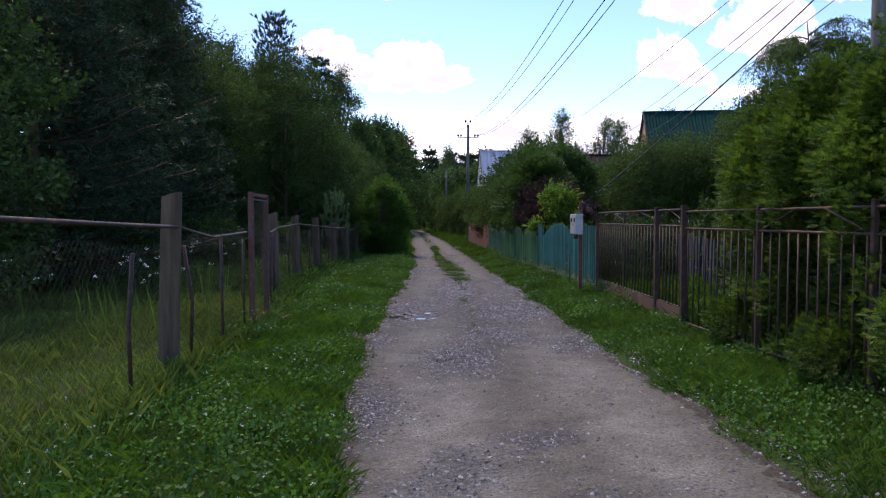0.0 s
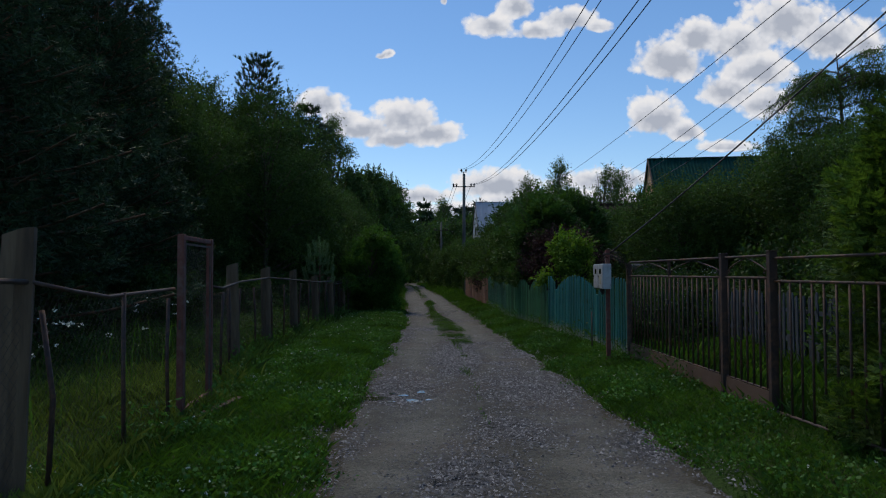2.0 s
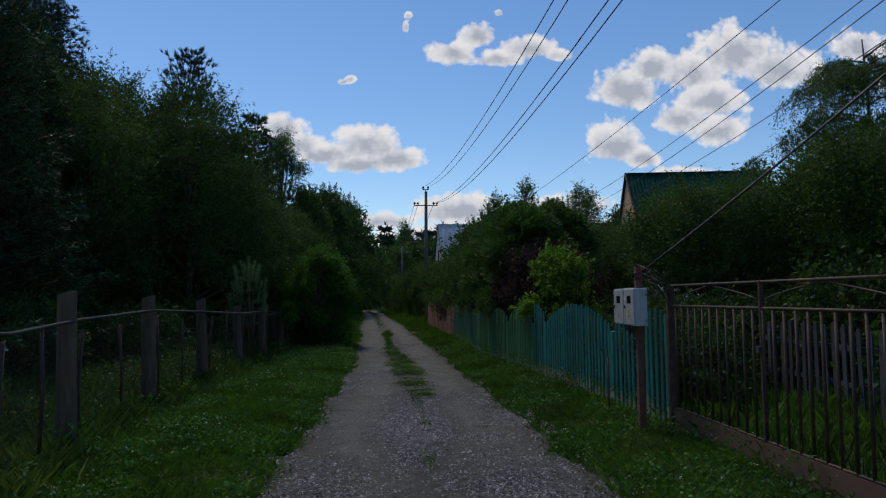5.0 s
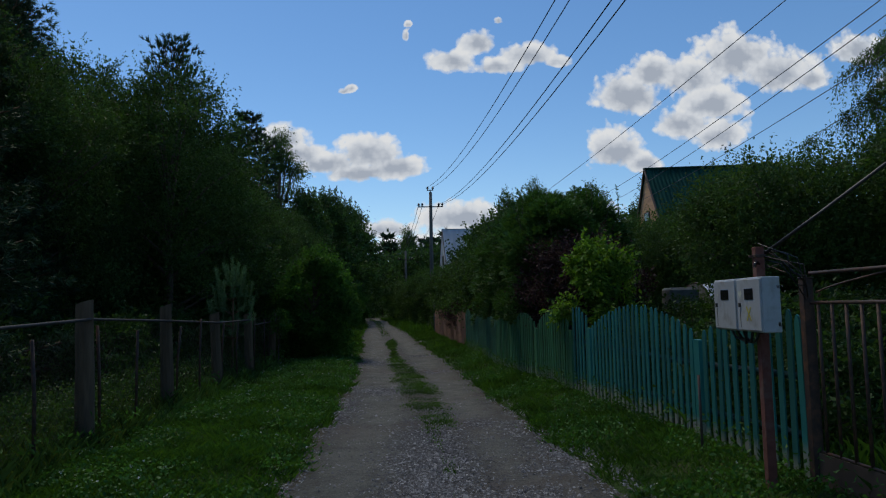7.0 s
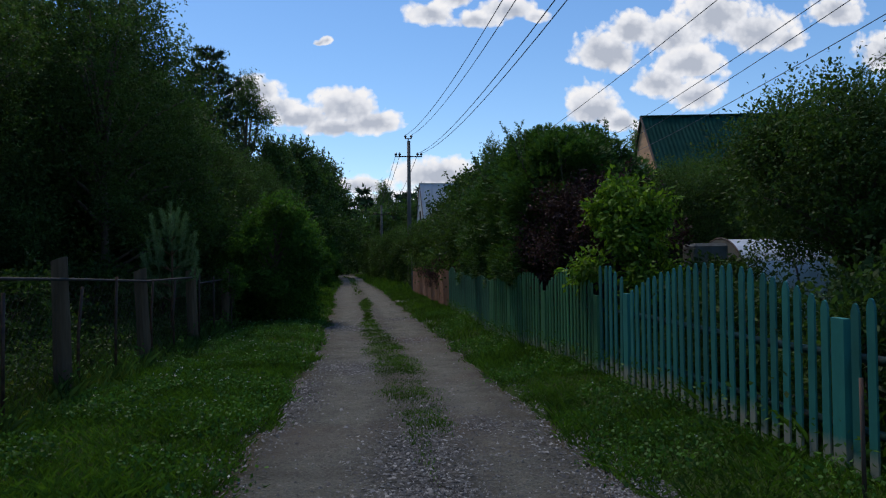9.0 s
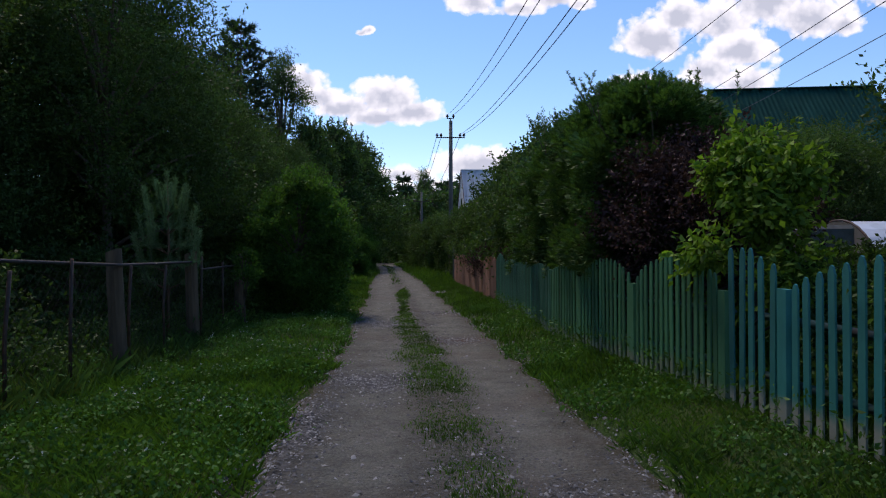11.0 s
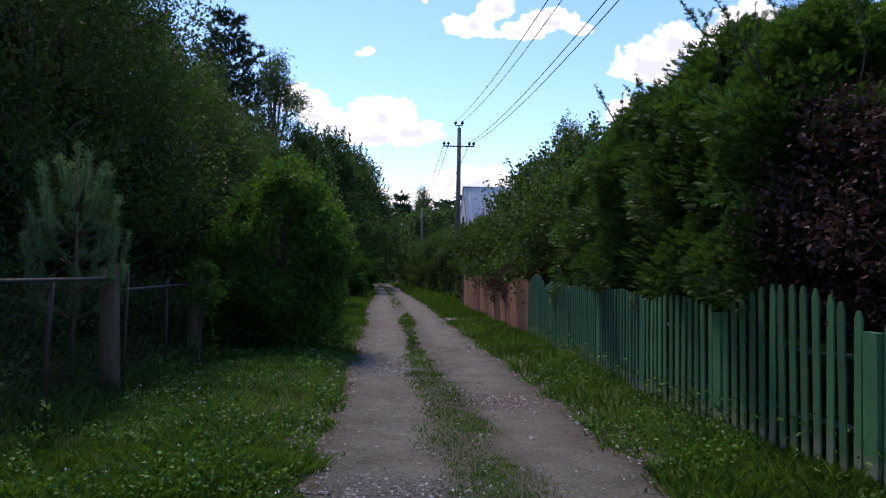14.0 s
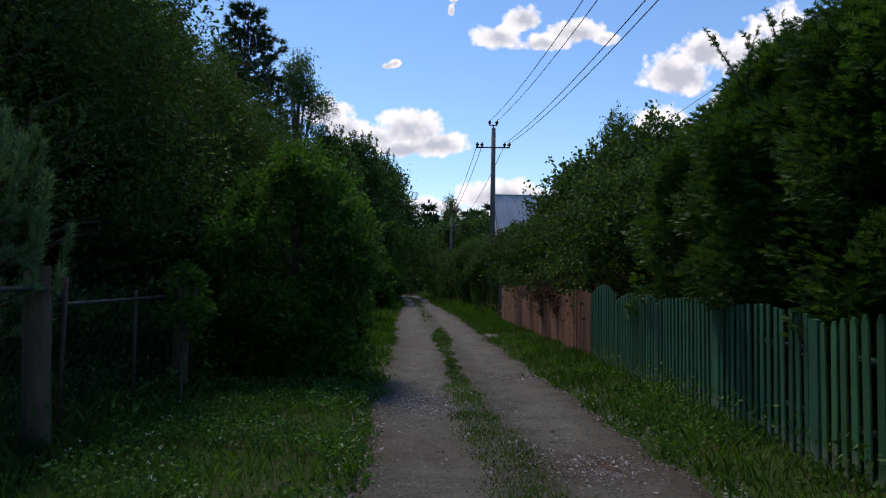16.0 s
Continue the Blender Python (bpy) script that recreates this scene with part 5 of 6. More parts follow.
def iron_post(y, h, label="square rusty brown iron gate post", s=0.04):
    t = thing("iron_post", (gate_x(y), y, 0.1), label=label, category="post", group="iron gate and fence posts")
    bm = bmesh.new()
    box(bm, (-s, -s, -0.15), (s, s, h - 0.1), 0.005)
    part("post", bm, M_RUST, t)
    bm = bmesh.new()
    box(bm, (-s - 0.004, -s - 0.004, h - 0.1), (s + 0.004, s + 0.004, h - 0.088), 0.003)
    part("cap", bm, M_RUST, t)
    return t


iron_post(14.92, 1.72)
iron_post(11.22, 1.80)
iron_post(10.1, 1.80)
gate_leaf("wide closed rusty iron gate leaf with bars, scrollwork and kick plate", 11.27, 14.86, 22, mids=(13.0,))
gate_leaf("narrow closed rusty iron gate leaf with bars and kick plate", 10.15, 11.17, 7)


def iron_panel(y0, y1, top, second, slant):
    t = thing("iron_fence_panel", label="rusty iron bar fence panel with thuja hedge growing through", category="fence", group="iron fence panels")
    for z in (0.2, second, top):
        tube("rail", [(gate_x(y), y, z) for y in np.linspace(y0, y1, 4)], 0.015, M_PIPE if z == 0.2 else M_RUST, t, 6)
    bar = mesh_lists("bar", [tube_arrays([(0, 0, 0.2), (0, 0, second)], 0.011, 6)], M_RUST)
    n = round((y1 - y0) / 0.17)
    for i in range(n):
        y = y0 + (y1 - y0) * (i + 0.5) / n
        b = mesh_part("bar", bar, t)
        b.location = (gate_x(y), y, 0)
    if slant:
        m = (y0 + y1) / 2
        tube("brace", [(gate_x(y0), y0 + 0.05, second), (gate_x(m), m - 0.3, top)], 0.01, M_RUST, t, 5)
        tube("brace", [(gate_x(m), m + 0.3, top), (gate_x(y1), y1 - 0.05, second)], 0.01, M_RUST, t, 5)


yy = [10.05, 8.15, 6.3, 4.45, 2.6, 0.75, -1.1]
for i, (b, a) in enumerate(zip(yy, yy[1:])):
    iron_panel(a, b, 1.73, 1.5, i > 0)
    iron_post(a, 1.78, "square rusty iron fence post among the hedge's sprays", 0.025)

# inner fence of bluish grey boards in the yard
inner = thing("yard_fence", label="low fence of pointed bluish grey boards inside the yard", category="fence")
grey_b = picket_mesh("picket", 0.085, 0.02, M_YARDWOOD)
for i in range(44):
    y = 9.3 + i * 0.19
    ob = new("picket", grey_b)
    ob.parent = inner
    ob.matrix_basis = Matrix.Translation((5.2 + 0.02 * math.sin(i), y, 0.1)) @ Euler((0, rb.uniform(-0.03, 0.03), math.pi / 2)).to_matrix().to_4x4() @ Matrix.Diagonal((1, 1, 1.15 + rb.uniform(-0.05, 0.05), 1))
bm = bmesh.new()
box(bm, (5.22, 9.2, 0.5), (5.26, 17.7, 0.56))
box(bm, (5.22, 9.2, 0.95), (5.26, 17.7, 1.01))
part("rail", bm, M_YARDWOOD, inner)

# ---- left wire fence ----


def timber_post(x, y, h, w, lean, tw=0.0, label="grey weathered timber fence post, its bark gone and edges split"):
    t = thing("timber_post", (x, y, float(ground_z(x, y))), tw, label=label, category="post", group="timber posts of the wire fence")
    r = random.Random(int(y * 10))
    bm = bmesh.new()
    rings = []
    for k in range(6):
        f = k / 5
        z = -0.25 + (h + 0.25) * f
        ring = []
        for i in range(10):
            a = 2 * math.pi * i / 10
            q = w / 2 * (1.12 if i % 5 in (0, 1) else 0.92) * (1.05 - 0.12 * f) * r.uniform(0.95, 1.05)
            ring.append(bm.verts.new((q * math.cos(a) + lean[0] * z, q * math.sin(a) * 0.85 + lean[1] * z, z + (0.03 * math.cos(a) if k == 5 else 0))))
        rings.append(ring)
    for a, b in zip(rings, rings[1:]):
        for i in range(10):
            bm.faces.new((a[i], a[(i + 1) % 10], b[(i + 1) % 10], b[i]))
    bm.faces.new(rings[-1])
    bm.faces.new(rings[0][::-1])
    part("post", bm, M_GREYWOOD, t)
    return t


for x, y, h, w, lean in ((-2.85, 7.42, 1.86, 0.2, (0.035, 0)), (-3.95, 14.75, 1.74, 0.2, (-0.02, 0)), (-4.32, 17.8, 1.70, 0.2, (-0.02, 0)), (-4.47, 20.65, 1.66, 0.19, (-0.03, 0)),
                         (-4.5, 23.2, 1.50, 0.19, (-0.05, 0)), (-4.66, 26.0, 1.48, 0.19, (-0.03, 0)), (-4.88, 29.0, 1.45, 0.18, (0.02, 0)), (-5.2, 32.2, 1.45, 0.18, (0, 0)), (-1.62, 3.0, 1.85, 0.2, (0.02, 0))):
    timber_post(x, y, h, w, lean)

stakes = [3.2, 6.1, 7.62, 8.9, 10.0, 12.6, 13.7, 15.0, 16.4, 18.05, 19.2, 20.9, 22.0, 23.4, 24.6, 26.2, 27.6, 29.2]
for i, y in enumerate(stakes):
    x = float(left_fence_x(y)) + 0.04
    t = thing("iron_stake", (x, y, float(ground_z(x, y))), label="thin rusty iron stake of the wire fence", category="stake", group="iron stakes of the wire fence")
    rr = random.Random(i)
    tube("stake", [(0, 0, -0.1), (rr.uniform(-0.03, 0.03), rr.uniform(-0.02, 0.02), 0.7), (rr.uniform(-0.06, 0.06), 0, 1.32 if i % 3 else 1.42)], 0.019, M_RUST, t)

rails = [(-1.0, 1.66), (3.0, 1.67), (5.85, 1.585), (7.42, 1.545), (8.0, 1.47), (8.6, 1.405), (9.4, 1.42), (10.2, 1.435)]
top_rail = thing("top_rail", label="bent brown iron pipe along the top of the wire fence", category="rail", group="top rails of the wire fence")
tube("pipe", [(float(left_fence_x(y)), y, z) for y, z in rails[:4]], 0.019, M_RUST, top_rail)
tube("bent_bar", [(float(left_fence_x(y)) + 0.02, y, z) for y, z in rails[3:]], 0.016, M_PIPE, top_rail)
top_rail2 = thing("top_rail", label="thin rusty iron pipe along the top of the wire fence", category="rail", group="top rails of the wire fence")
tube("pipe", [(float(left_fence_x(y)) + 0.03, y, z) for y, z in ((11.5, 1.44), (12.9, 1.38), (15.0, 1.44), (17.8, 1.50), (20.65, 1.42), (23.2, 1.33), (26.0, 1.33), (26.3, 1.2), (29, 1.23), (32.2, 1.3))], 0.019, M_IRON, top_rail2)

# wicket frame
plank = thing("plank", (-2.72, 10.85, float(ground_z(-2.72, 10.85)) + 0.03), 1.5, label="old grey plank lying in the grass before the wicket frame", category="plank")
bm = bmesh.new()
box(bm, (-0.6, -0.05, -0.015), (0.6, 0.05, 0.015), 0.004)
part("board", bm, M_GREYWOOD, plank)
wf = thing("wicket_frame", label="narrow wicket gate frame of red-brown angle iron with wire mesh, closed", category="gate")
fa, fb = np.array([-2.90, 10.22]), np.array([-3.05, 11.38])
dvec = (fb - fa) / np.linalg.norm(fb - fa)
FM = Matrix.Translation((fa[0], fa[1], 0)) @ Euler((0, 0, math.atan2(dvec[1], dvec[0]))).to_matrix().to_4x4()
flen = float(np.linalg.norm(fb - fa))
for nm, lo, hi in (("outer_jamb", (-0.04, -0.035, -0.05), (0.035, 0.035, 2.02)), ("inner_jamb", (flen - 0.035, -0.035, -0.05), (flen + 0.04, 0.035, 2.02))):
    bm = bmesh.new()
    box(bm, lo, hi, 0.005, FM)
    part(nm, bm, M_REDIRON, wf)
for nm, z in (("top_bar", 1.985), ("bottom_bar", 0.12)):
    bm = bmesh.new()
    box(bm, (0.036, -0.025, z - 0.025), (flen - 0.036, 0.025, z + 0.025), 0.004, FM)
    part(nm, bm, M_REDIRON, wf)
bm = bmesh.new()
for lo, hi in (((0.05, -0.03, 0.16), (0.075, -0.012, 1.93)), ((flen - 0.075, -0.03, 0.16), (flen - 0.05, -0.012, 1.93)), ((0.05, -0.03, 1.905), (flen - 0.05, -0.012, 1.93))):
    box(bm, lo, hi, 0, FM)
part("inner_frame", bm, M_PIPE, wf, "thin pale inner frame")
bm = bmesh.new()
box(bm, (-0.052, -0.012, 1.0), (-0.04, 0.012, 1.1), 0, FM)
part("latch", bm, M_PIPE, wf)


def mesh_wire(name, segs, r, mat, parent=None):
    """Thin three-sided wires from (n, 2, 3) segments."""
    A, B = segs[:, 0], segs[:, 1]
    d = B - A
    d /= np.linalg.norm(d, axis=1)[:, None]
    s = np.cross(d, [0.3, 0.9, 0.1])
    s /= np.linalg.norm(s, axis=1)[:, None]
    q = np.cross(d, s)
    ring = [s * r * math.cos(a) + q * r * math.sin(a) for a in (0, 2.094, 4.189)]
    V = np.stack([A + ring[0], A + ring[1], A + ring[2], B + ring[0], B + ring[1], B + ring[2]], 1)
    F = np.array([[0, 1, 4, 3], [1, 2, 5, 4], [2, 0, 3, 5]])
    faces = (np.arange(len(A))[:, None, None] * 6 + F[None]).reshape(-1, 4)
    return mesh_part(name, from_arrays(name, V.reshape(-1, 3), faces, mat), parent, kind="stuff")


def chain_link(y0, y1, z0, z1, cell, r, fx, sag=0.0):
    ny, nz = int((y1 - y0) / cell), int((z1 - z0) / cell)
    J, K = np.meshgrid(np.arange(ny), np.arange(nz))
    odd = (J + K) % 2
    ya = y0 + J * cell
    za = z0 + (K + odd) * cell
    zb = z0 + (K + 1 - odd) * cell
    def pt(y, z):
        x = fx(y) + 0.02 * np.sin(y * 2.3 + z * 2)
        return np.stack([x, y, z - sag * np.sin(y * 2.1) * (z - z0)], -1)
    S = np.stack([pt(ya, za), pt(ya + cell, zb)], -2).reshape(-1, 2, 3)
    return S


cl = thing("chain_link_fence", label="rusty diamond wire mesh strung between the timber posts", category="fence")
S = np.concatenate([chain_link(2.0, 10.2, 0.08, 1.46, 0.042, 0.0016, lambda y: left_fence_x(y) - 0.03, 0.03), chain_link(11.4, 18.0, 0.08, 1.38, 0.042, 0.0016, lambda y: left_fence_x(y) - 0.03, 0.02)])
mesh_wire("wire_mesh", S, 0.0013, M_WIRE, cl)
S = chain_link(18.0, 30.0, 0.08, 1.36, 0.07, 0.003, lambda y: left_fence_x(y) - 0.03, 0.02)
mesh_wire("wire_mesh", S, 0.0018, M_WIRE, cl)
S = chain_link(10.3, 11.3, 0.16, 1.9, 0.042, 0.0016, lambda y: np.interp(y, [10.22, 11.38], [-2.9, -3.05]))
mesh_wire("wire_mesh", S, 0.0013, M_WIRE, wf)

# ---- power line ----


def insulator(t, x, y, z, s=1.0):
    pts = [(x, y, z), (x, y, z + 0.05 * s), (x, y, z + 0.06 * s), (x, y, z + 0.12 * s), (x, y, z + 0.13 * s), (x, y, z + 0.19 * s)]
    tube("insulator", pts, np.array([0.03, 0.03, 0.075, 0.075, 0.05, 0.035]) * s, M_CERAMIC, t, 8)


def power_pole(x, y, h, rz, label, top_pair=True, arm=0.8, ground=0.0, drop=1.2):
    t = thing("power_pole", (x, y, ground), rz, label=label, category="power pole", group="power poles along the lane")
    tube("pole", [(0, 0, -0.3), (0.0, 0, h * 0.5), (0.02, 0, h - 0.25)], [0.15, 0.125, 0.10], M_POLE, t, 10)
    bm = bmesh.new()
    box(bm, (-arm, -0.14, h - drop - 0.03), (arm, -0.08, h - drop + 0.03), 0.006)
    part("crossarm", bm, M_IRON, t)
    for sx in (-arm + 0.05, -arm + 0.27, arm - 0.27, arm - 0.05):
        insulator(t, sx, -0.11, h - drop + 0.03, 1.1)
    if top_pair:
        bm = bmesh.new()
        box(bm, (-0.2, -0.03, h - 0.14), (0.2, 0.02, h - 0.09), 0.004)
        box(bm, (-0.03, -0.03, h - 0.35), (0.03, 0.02, h - 0.14), 0.004)
        part("top_bracket", bm, M_IRON, t)
        for sx in (-0.17, 0.17):
            insulator(t, sx, -0.005, h - 0.09, 1.1)
    return t


power_pole(-0.75, 53.3, 9.05, 0.05, "weathered timber power pole with iron crossarm and ceramic insulators")
power_pole(-3.97, 82.0, 7.6, 0.1, "distant timber power pole with a crossarm among the trees", top_pair=False)
power_pole(-5.6, 118.0, 7.4, 0.1, "distant timber power pole with a crossarm among the trees", top_pair=False)
power_pole(4.33, 53.3, 7.3, 0.4, "timber power pole half hidden by the garden trees", top_pair=False, arm=0.5)
power_pole(6.5, 11.4, 7.2, 0.9, "grey timber power pole that rises behind the thuja hedge", top_pair=False, arm=0.5)
power_pole(5.7, -14.0, 10.6, 0.05, "weathered timber power pole behind the start of the lane")


def wire(pts_ab, sag, r, label, n=14, name="wire"):
    a, b = np.array(pts_ab[0], float), np.array(pts_ab[1], float)
    f = np.linspace(0, 1, n)[:, None]
    P = a + (b - a) * f
    P[:, 2] -= sag * 4 * (f * (1 - f))[:, 0]
    t = thing(name, label=label, category="wire", group="overhead wires")
    tube("strand", P, r, M_BLACK, t, 5)


LW = "thin bare overhead wire strung between power poles"
for ax, az, bx, bz, sag in ((-0.92, 9.14, 5.72, 10.7, 2.69), (-0.58, 9.14, 5.92, 10.7, 2.69), (-0.27, 8.02, 5.38, 8.73, 2.34), (-0.05, 8.02, 5.58, 8.73, 2.34)):
    wire(((ax, 53.3, az), (bx, -14, bz)), sag, 0.011, LW, 40)
for ax, az in ((-1.5, 8.02), (-1.25, 8.02), (-0.2, 8.02)):
    wire(((ax, 53.3, az), (ax - 3.2, 82, 7.0)), 0.7, 0.014, LW)
wire(((4.33, 53.3, 7.2), (6.5, 11.4, 6.86)), 0.35, 0.009, LW, 20)
wire(((7.7, 46.0, 6.8), (6.5, 11.4, 6.25)), 0.4, 0.009, LW, 20)
wire(((8.3, 46.0, 6.5), (6.5, 11.4, 6.1)), 0.4, 0.009, LW, 20)
wire(((9.3, 45.0, 6.3), (6.5, 11.4, 5.5)), 0.3, 0.009, LW, 20)
wire(((2.52, 14.95, 1.9), (6.5, 11.4, 5.95)), 0.12, 0.014, "thick black service cable from the pole down to the meter post")

# ---- houses ----


def corrugated(name, p0, p1, p2, p3, pitch, depth, mat, parent, label=""):
    """A ribbed sheet from eave corners p0, p1 to ridge corners p3, p2, with real ribs and thickness."""
    p0, p1, p2, p3 = (Vector(p) for p in (p0, p1, p2, p3))
    nrm = (p1 - p0).cross(p3 - p0).normalized()
    n = int((p1 - p0).length / pitch) * 4
    bm = bmesh.new()
    prev = None
    for i in range(n + 1):
        f = i / n
        o = nrm * (depth if i % 4 in (1, 2) else 0)
        a, b = bm.verts.new(p0.lerp(p1, f) + o), bm.verts.new(p3.lerp(p2, f) + o)
        if prev:
            bm.faces.new((prev[0], a, b, prev[1]))
        prev = (a, b)
    bmesh.ops.solidify(bm, geom=bm.faces[:], thickness=0.02)
    return part(name, bm, mat, parent, label)


def prism(name, prof, y0, y1, mat, parent, M, label=""):
    """An upright outline in x and z pulled along y, placed by M."""
    bm = bmesh.new()
    a = [bm.verts.new(M @ Vector((x, y0, z))) for x, z in prof]
    b = [bm.verts.new(M @ Vector((x, y1, z))) for x, z in prof]
    bm.faces.new(a)
    bm.faces.new(b[::-1])
    for i in range(len(prof)):
        j = (i + 1) % len(prof)
        bm.faces.new((a[j], a[i], b[i], b[j]))
    bmesh.ops.recalc_face_normals(bm, faces=bm.faces[:])
    return part(name, bm, mat, parent, label)


def house_window(t, M, x, z, w, h, y=0.0):
    win = part("window", _box_bm((x - w / 2 - 0.08, y - 0.06, z - 0.08), (x + w / 2 + 0.08, y + 0.02, z + h + 0.08), M), M_TRIM, t)
    part("pane", _box_bm((x - w / 2, y - 0.075, z), (x - 0.03, y - 0.062, z + h), M), M_GLASSDARK, win)
    part("pane", _box_bm((x + 0.03, y - 0.075, z), (x + w / 2, y - 0.062, z + h), M), M_GLASSDARK, win)


def _box_bm(lo, hi, M):
    bm = bmesh.new()
    box(bm, lo, hi, 0, M)
    return bm


def gable_house(apex, ridge_end, half, drop, eave_over, wall_mat, roof_mat, label, pitch=0.3, chimney=False):
    """A house whose ridge runs from apex to ridge_end; half: half its width, drop: the roof's height."""
    a, e = Vector(apex), Vector(ridge_end)
    L = (e - a).length
    ang = math.atan2(e.y - a.y, e.x - a.x)
    t = thing("house", (a.x, a.y, 0), ang, label=label, category="house")
    z = (a.z + e.z) / 2
    ez = z - drop
    prof = [(-half, 0), (half, 0), (half, ez), (0, z - 0.1), (-half, ez)]
    MX = Matrix(((0, 1, 0, 0.1), (1, 0, 0, 0), (0, 0, 1, 0), (0, 0, 0, 1)))
    prism("wall", prof, 0, L - 0.2, wall_mat, t, MX)
    k = (half + eave_over) / half
    lo = z - drop * k
    for s in (-1, 1):
        q = [(0, s * half * k, lo), (L, s * half * k, lo), (L, 0, z), (0, 0, z)]
        if s > 0:
            q = [q[1], q[0], q[3], q[2]]
        corrugated("roof", *q, pitch, 0.035, roof_mat, t)
        bm = bmesh.new()
        d = Vector((0, s * half * k, lo - z))
        sl = d.length
        m4 = Matrix.Translation((0.0, 0, z - 0.03)) @ Euler((math.atan2(d.z, d.y), 0, 0)).to_matrix().to_4x4()
        box(bm, (-0.03, 0, -0.09), (0.03, sl, 0.0), 0.004, m4)
        part("barge_board", bm, M_TRIM, t)
    bm = bmesh.new()
    box(bm, (-0.02, -0.14, z + 0.012), (L + 0.02, 0.14, z + 0.055), 0.01)
    part("ridge_cap", bm, roof_mat, t)
    wm = Matrix(((0, 1, 0, 0.1), (1, 0, 0, 0), (0, 0, 1, 0), (0, 0, 0, 1)))
    house_window(t, wm, 0, ez + 0.3, 0.9, 1.0)
    for x in (-1.6, 1.6):
        house_window(t, wm, x, 1.1, 1.0, 1.2)
    if chimney:
        bm = bmesh.new()
        box(bm, (L * 0.5, -0.3, z - 0.8), (L * 0.5 + 0.5, 0.3, z + 0.55), 0.02)
        part("chimney", bm, M_CONCRETE, t)
    return t


gable_house((10.35, 44.4, 8.25), (17.1, 43.95, 8.3), 3.3, 3.6, 0.5, M_WALLWOOD, M_ROOFGREEN, "wooden house with orange gable and green ribbed metal roof", 0.19)
gable_house((5.2, 49.0, 6.1), (11.0, 49.6, 6.1), 2.2, 1.5, 0.3, M_WALLWOOD, M_ROOFBROWN, "low wooden house with a red-brown metal roof behind the gardens", 0.3)
gable_house((-0.1, 92.5, 10.7), (9.5, 93.5, 10.7), 4.0, 4.6, 0.4, M_WALLPALE, M_ROOFPALE, "far house with a pale blue-white metal roof above the trees", 0.5)

gh = thing("greenhouse", (6.3, 26.9, 0.12), 0.06, label="arched greenhouse of milky polycarbonate sheet behind the apple tree", category="greenhouse")
arc = [(-1.1, 0), (-1.1, 0.75)] + [(-1.1 * math.cos(a), 0.8 + 1.05 * math.sin(a)) for a in np.linspace(0.15, math.pi - 0.15, 14)] + [(1.1, 0.75), (1.1, 0)]
for nm, x0, x1 in (("end_wall", 0.0, 0.02), ("shell", 0.02, 4.4), ("end_wall", 4.4, 4.42)):
    bm = bmesh.new()
    ringa, ringb = [bm.verts.new((x0, x, z)) for x, z in arc], [bm.verts.new((x1, x, z)) for x, z in arc]
    for i in range(len(arc) - 1):
        bm.faces.new((ringa[i], ringa[i + 1], ringb[i + 1], ringb[i]))
    if nm == "end_wall":
        bm.faces.new(ringa)
        bm.faces.new(ringb[::-1])
        bmesh.ops.recalc_face_normals(bm, faces=bm.faces[:])
    part(nm, bm, M_CONCRETE if nm == "end_wall" else M_POLY, gh, "dull grey sheet" if nm == "end_wall" else "")
for k in range(5):
    tube("rib", [(0.02 + 4.36 * k / 4, x * 1.012, z * 1.012) for x, z in arc], 0.022, M_PIPE, gh, 5)
tank = thing("water_tank", (5.7, 26.2, 0.12), label="grey plastic water tank on a stand beside the greenhouse", category="tank")
bm = bmesh.new()
box(bm, (-0.35, -0.35, 1.1), (0.35, 0.35, 1.75), 0.06)
part("tank", bm, M_CONCRETE, tank)
bm = bmesh.new()
for sx in (-0.3, 0.3):
    for sy in (-0.3, 0.3):
        box(bm, (sx - 0.03, sy - 0.03, -0.1), (sx + 0.03, sy + 0.03, 1.1))
part("stand", bm, M_RUST, tank)

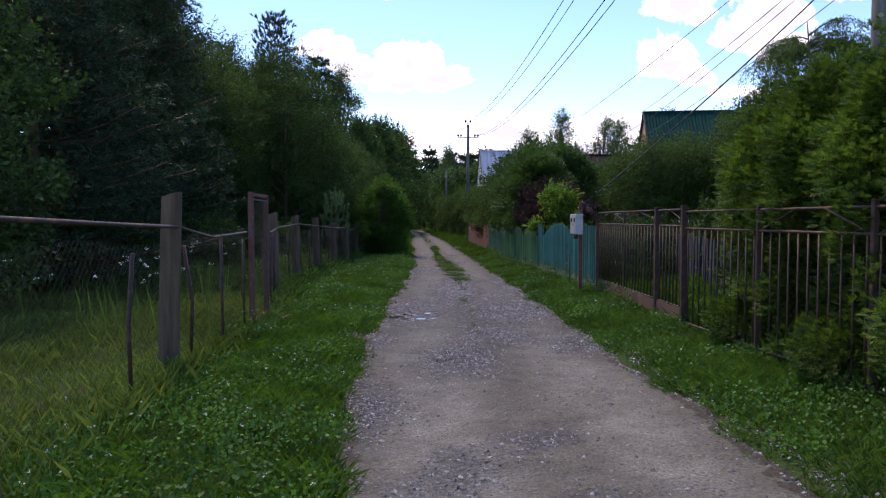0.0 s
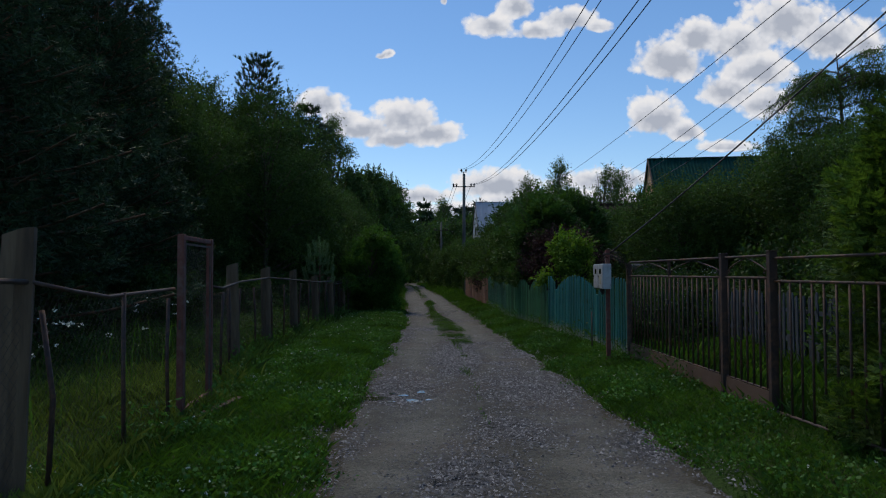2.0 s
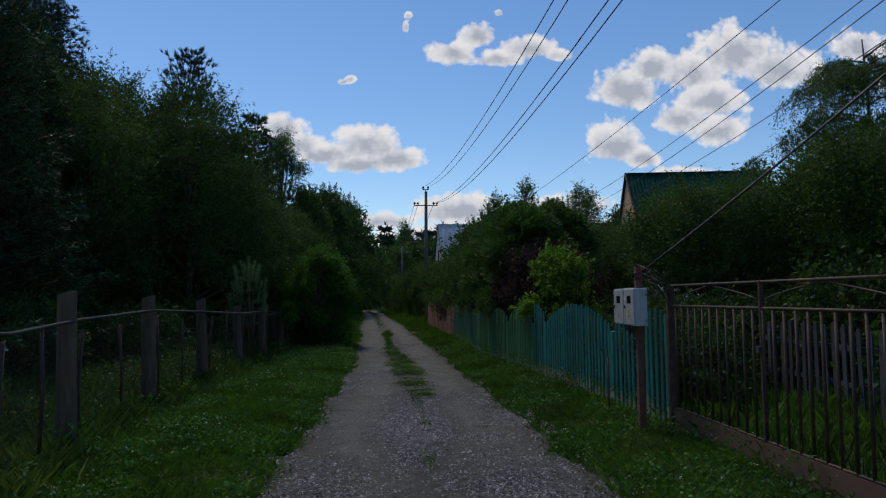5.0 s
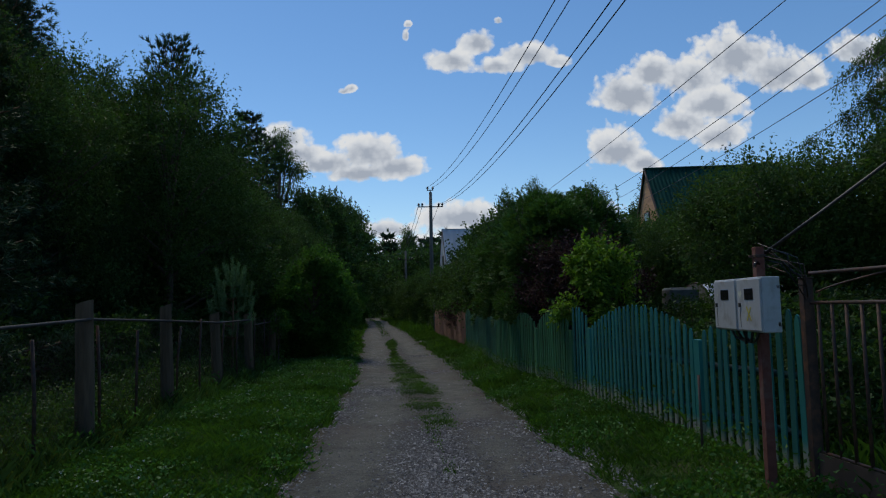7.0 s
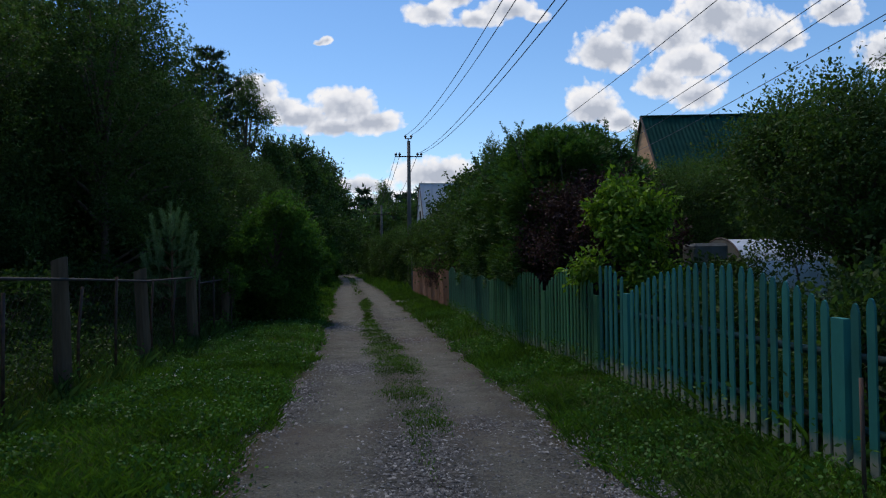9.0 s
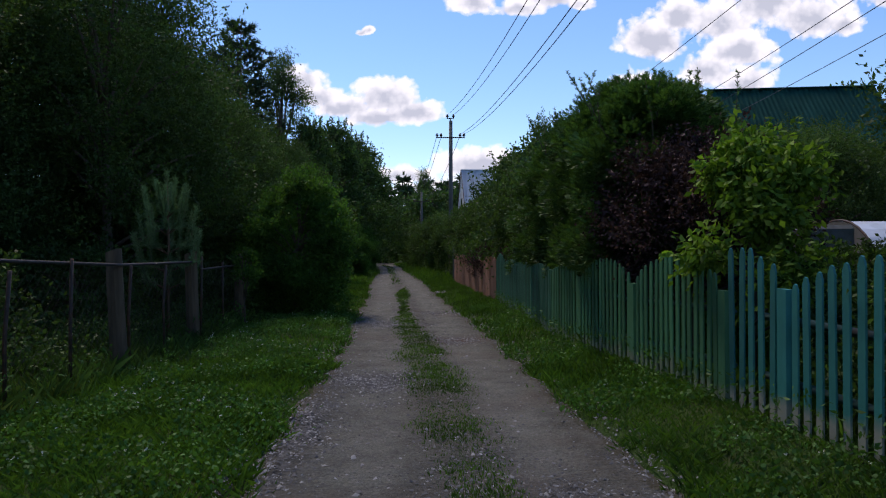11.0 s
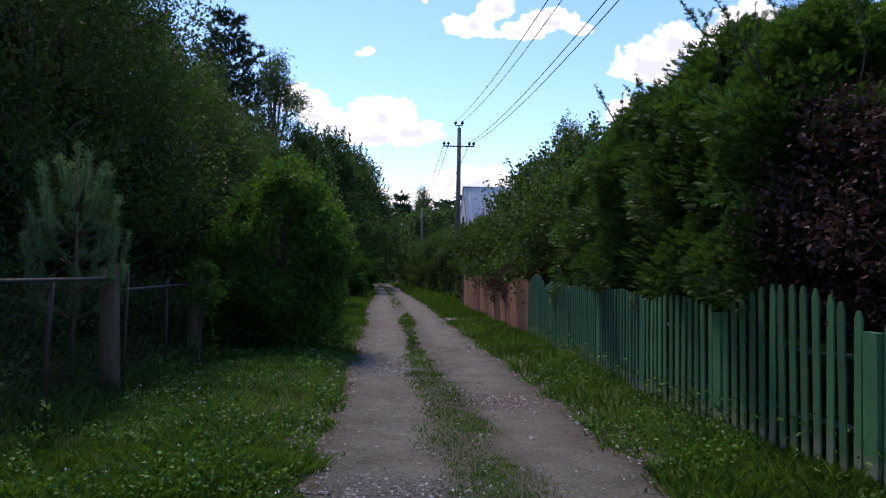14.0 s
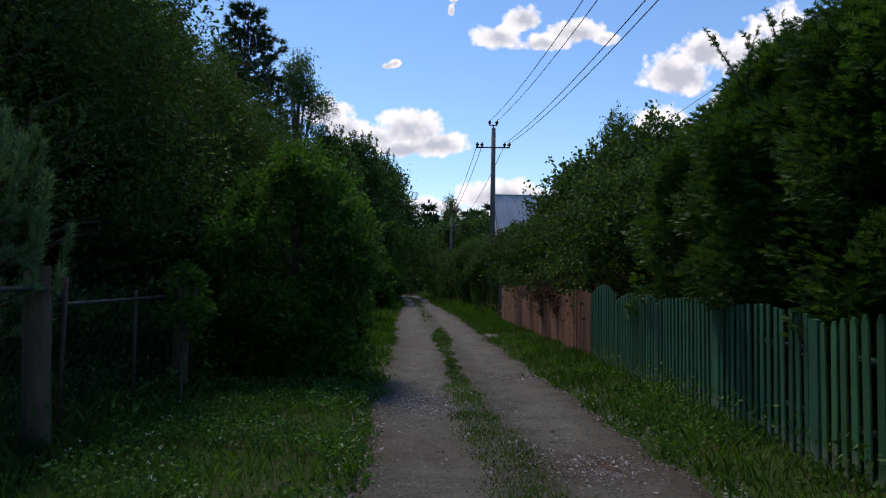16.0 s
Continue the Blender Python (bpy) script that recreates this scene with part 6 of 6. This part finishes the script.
# ---- clouds: a far backdrop ----
YC = 3500.0
KX = YC
CLOUDS = [
    (-0.233, 0.247, 0.042, 0.026), (-0.205, 0.225, 0.04, 0.022), (-0.165, 0.210, 0.055, 0.020), (-0.105, 0.222, 0.055, 0.034), (-0.065, 0.200, 0.05, 0.022), (-0.12, 0.195, 0.06, 0.018),
    (0.02, 0.358, 0.042, 0.022), (0.055, 0.385, 0.03, 0.022), (0.135, 0.365, 0.05, 0.022), (0.09, 0.35, 0.04, 0.016), (0.175, 0.355, 0.025, 0.012),
    (-0.141, 0.318, 0.011, 0.006), (-0.13, 0.322, 0.010, 0.008), (-0.048, 0.400, 0.006, 0.012), (-0.044, 0.417, 0.007, 0.007), (0.09, 0.42, 0.008, 0.007),
    (0.275, 0.300, 0.055, 0.040), (0.315, 0.335, 0.04, 0.03), (0.37, 0.325, 0.06, 0.035), (0.44, 0.355, 0.07, 0.045), (0.50, 0.33, 0.075, 0.04), (0.40, 0.285, 0.06, 0.035), (0.36, 0.255, 0.05, 0.03), (0.41, 0.24, 0.045, 0.03), (0.55, 0.32, 0.03, 0.02),
    (0.255, 0.22, 0.048, 0.038), (0.295, 0.2, 0.03, 0.018), (0.35, 0.178, 0.05, 0.010), (0.62, 0.36, 0.05, 0.03), (0.70, 0.30, 0.06, 0.04),
    (-0.085, 0.110, 0.06, 0.016), (0.03, 0.125, 0.075, 0.028), (0.07, 0.10, 0.10, 0.025), (0.19, 0.13, 0.08, 0.020), (-0.03, 0.085, 0.10, 0.02), (0.16, 0.10, 0.09, 0.02), (0.3, 0.10, 0.1, 0.02), (-0.35, 0.10, 0.15, 0.02),
    (-0.75, 0.30, 0.09, 0.04), (-0.9, 0.2, 0.12, 0.04), (0.9, 0.25, 0.12, 0.05), (0.3, 0.62, 0.12, 0.05), (-0.3, 0.66, 0.12, 0.05),
]
cxs, czs = np.linspace(-1.15, 1.15, 420), np.linspace(0.0, 0.8, 160)
CXX, CZZ = np.meshgrid(cxs, czs)
field = np.full(CXX.shape, -3.0)
low = np.zeros(CXX.shape)
for ax, az, aw, ah in CLOUDS:
    d = 1 - np.sqrt(((CXX - ax) / aw) ** 2 + ((CZZ - az) / (ah * np.where(CZZ < az, 0.75, 1.1))) ** 2)
    up = d > field
    low = np.where(up, (CZZ - az) / ah, low)
    field = np.maximum(field, d)
v = np.stack([CXX * KX, CXX * 0 + YC, CZZ * KX], -1).reshape(-1, 3)
ii = np.arange(CXX.size).reshape(CXX.shape)
ff = np.stack([ii[:-1, :-1], ii[:-1, 1:], ii[1:, 1:], ii[1:, :-1]], -1).reshape(-1, 4)
M_CLOUD = bpy.data.materials.new("cloud")
M_CLOUD.use_nodes = True
cnt = M_CLOUD.node_tree
cnt.nodes.remove(cnt.nodes["Principled BSDF"])
me = from_arrays("cloud_backdrop", v, ff, M_CLOUD, True)
for nm, arr in (("body", np.maximum(field, -2)), ("height", low)):
    at = me.attributes.new(nm, "FLOAT", "POINT")
    at.data.foreach_set("value", arr.astype(np.float32).ravel())
an, ah2 = cnt.nodes.new("ShaderNodeAttribute"), cnt.nodes.new("ShaderNodeAttribute")
an.attribute_name, ah2.attribute_name = "body", "height"
n1 = noise_of(cnt, 1 / 130, 12, 0.62)
n2 = noise_of(cnt, 1 / 170, 9, 0.66)


def calc(nt, op, a, b):
    m = nt.nodes.new("ShaderNodeMath")
    m.operation = op
    for s, q in zip(m.inputs, (a, b)):
        if isinstance(q, (int, float)):
            s.default_value = q
        else:
            nt.links.new(q, s)
    return m.outputs[0]




def billow(scale):
    """Round heads like those of a heap cloud: high in the middle of each cell."""
    tc, vo, wv = cnt.nodes.new("ShaderNodeTexCoord"), cnt.nodes.new("ShaderNodeTexVoronoi"), cnt.nodes.new("ShaderNodeVectorMath")
    vo.feature = "SMOOTH_F1"
    vo.inputs["Scale"].default_value, vo.inputs["Smoothness"].default_value = scale, 0.35
    wv.operation = "MULTIPLY_ADD"
    wn2 = cnt.nodes.new("ShaderNodeTexNoise")
    wn2.inputs["Scale"].default_value, wn2.inputs["Detail"].default_value = scale * 0.8, 4
    cnt.links.new(tc.outputs["Object"], wn2.inputs["Vector"])
    cnt.links.new(wn2.outputs["Color"], wv.inputs[0])
    wv.inputs[1].default_value = (0.9 / scale, 0.9 / scale, 0.9 / scale)
    cnt.links.new(tc.outputs["Object"], wv.inputs[2])
    cnt.links.new(wv.outputs[0], vo.inputs["Vector"])
    return calc(cnt, "SUBTRACT", 0.5, vo.outputs["Distance"])


heads = calc(cnt, "ADD", calc(cnt, "MULTIPLY", billow(1 / 80), 0.42), calc(cnt, "MULTIPLY", billow(1 / 34), 0.24))
edge = calc(cnt, "ADD", calc(cnt, "ADD", an.outputs["Fac"], heads), calc(cnt, "MULTIPLY", calc(cnt, "SUBTRACT", n1, 0.5), 1.1))
mask = ramp(cnt, calc(cnt, "ADD", edge, 0.0), [(0.0, (0, 0, 0)), (0.1, (0.4, 0.4, 0.4)), (0.3, (1, 1, 1))])
thick = calc(cnt, "ADD", an.outputs["Fac"], calc(cnt, "MULTIPLY", ah2.outputs["Fac"], -0.3))
shade = calc(cnt, "ADD", calc(cnt, "MULTIPLY", thick, 0.75), calc(cnt, "MULTIPLY", heads, -0.8))
tone = ramp(cnt, calc(cnt, "ADD", shade, calc(cnt, "MULTIPLY", calc(cnt, "SUBTRACT", n2, 0.5), 0.8)), [(0.0, (1.0, 1.0, 1.0)), (0.25, (0.84, 0.87, 0.92)), (0.6, (0.50, 0.55, 0.64))])
em, tr, mx = cnt.nodes.new("ShaderNodeEmission"), cnt.nodes.new("ShaderNodeBsdfTransparent"), cnt.nodes.new("ShaderNodeMixShader")
em.inputs["Strength"].default_value = 0.98
cnt.links.new(tone, em.inputs["Color"])
cnt.links.new(mask, mx.inputs[0])
cnt.links.new(tr.outputs[0], mx.inputs[1])
cnt.links.new(em.outputs[0], mx.inputs[2])
cnt.links.new(mx.outputs[0], cnt.nodes["Material Output"].inputs["Surface"])
mesh_part("cloud_backdrop", me, kind="structure")
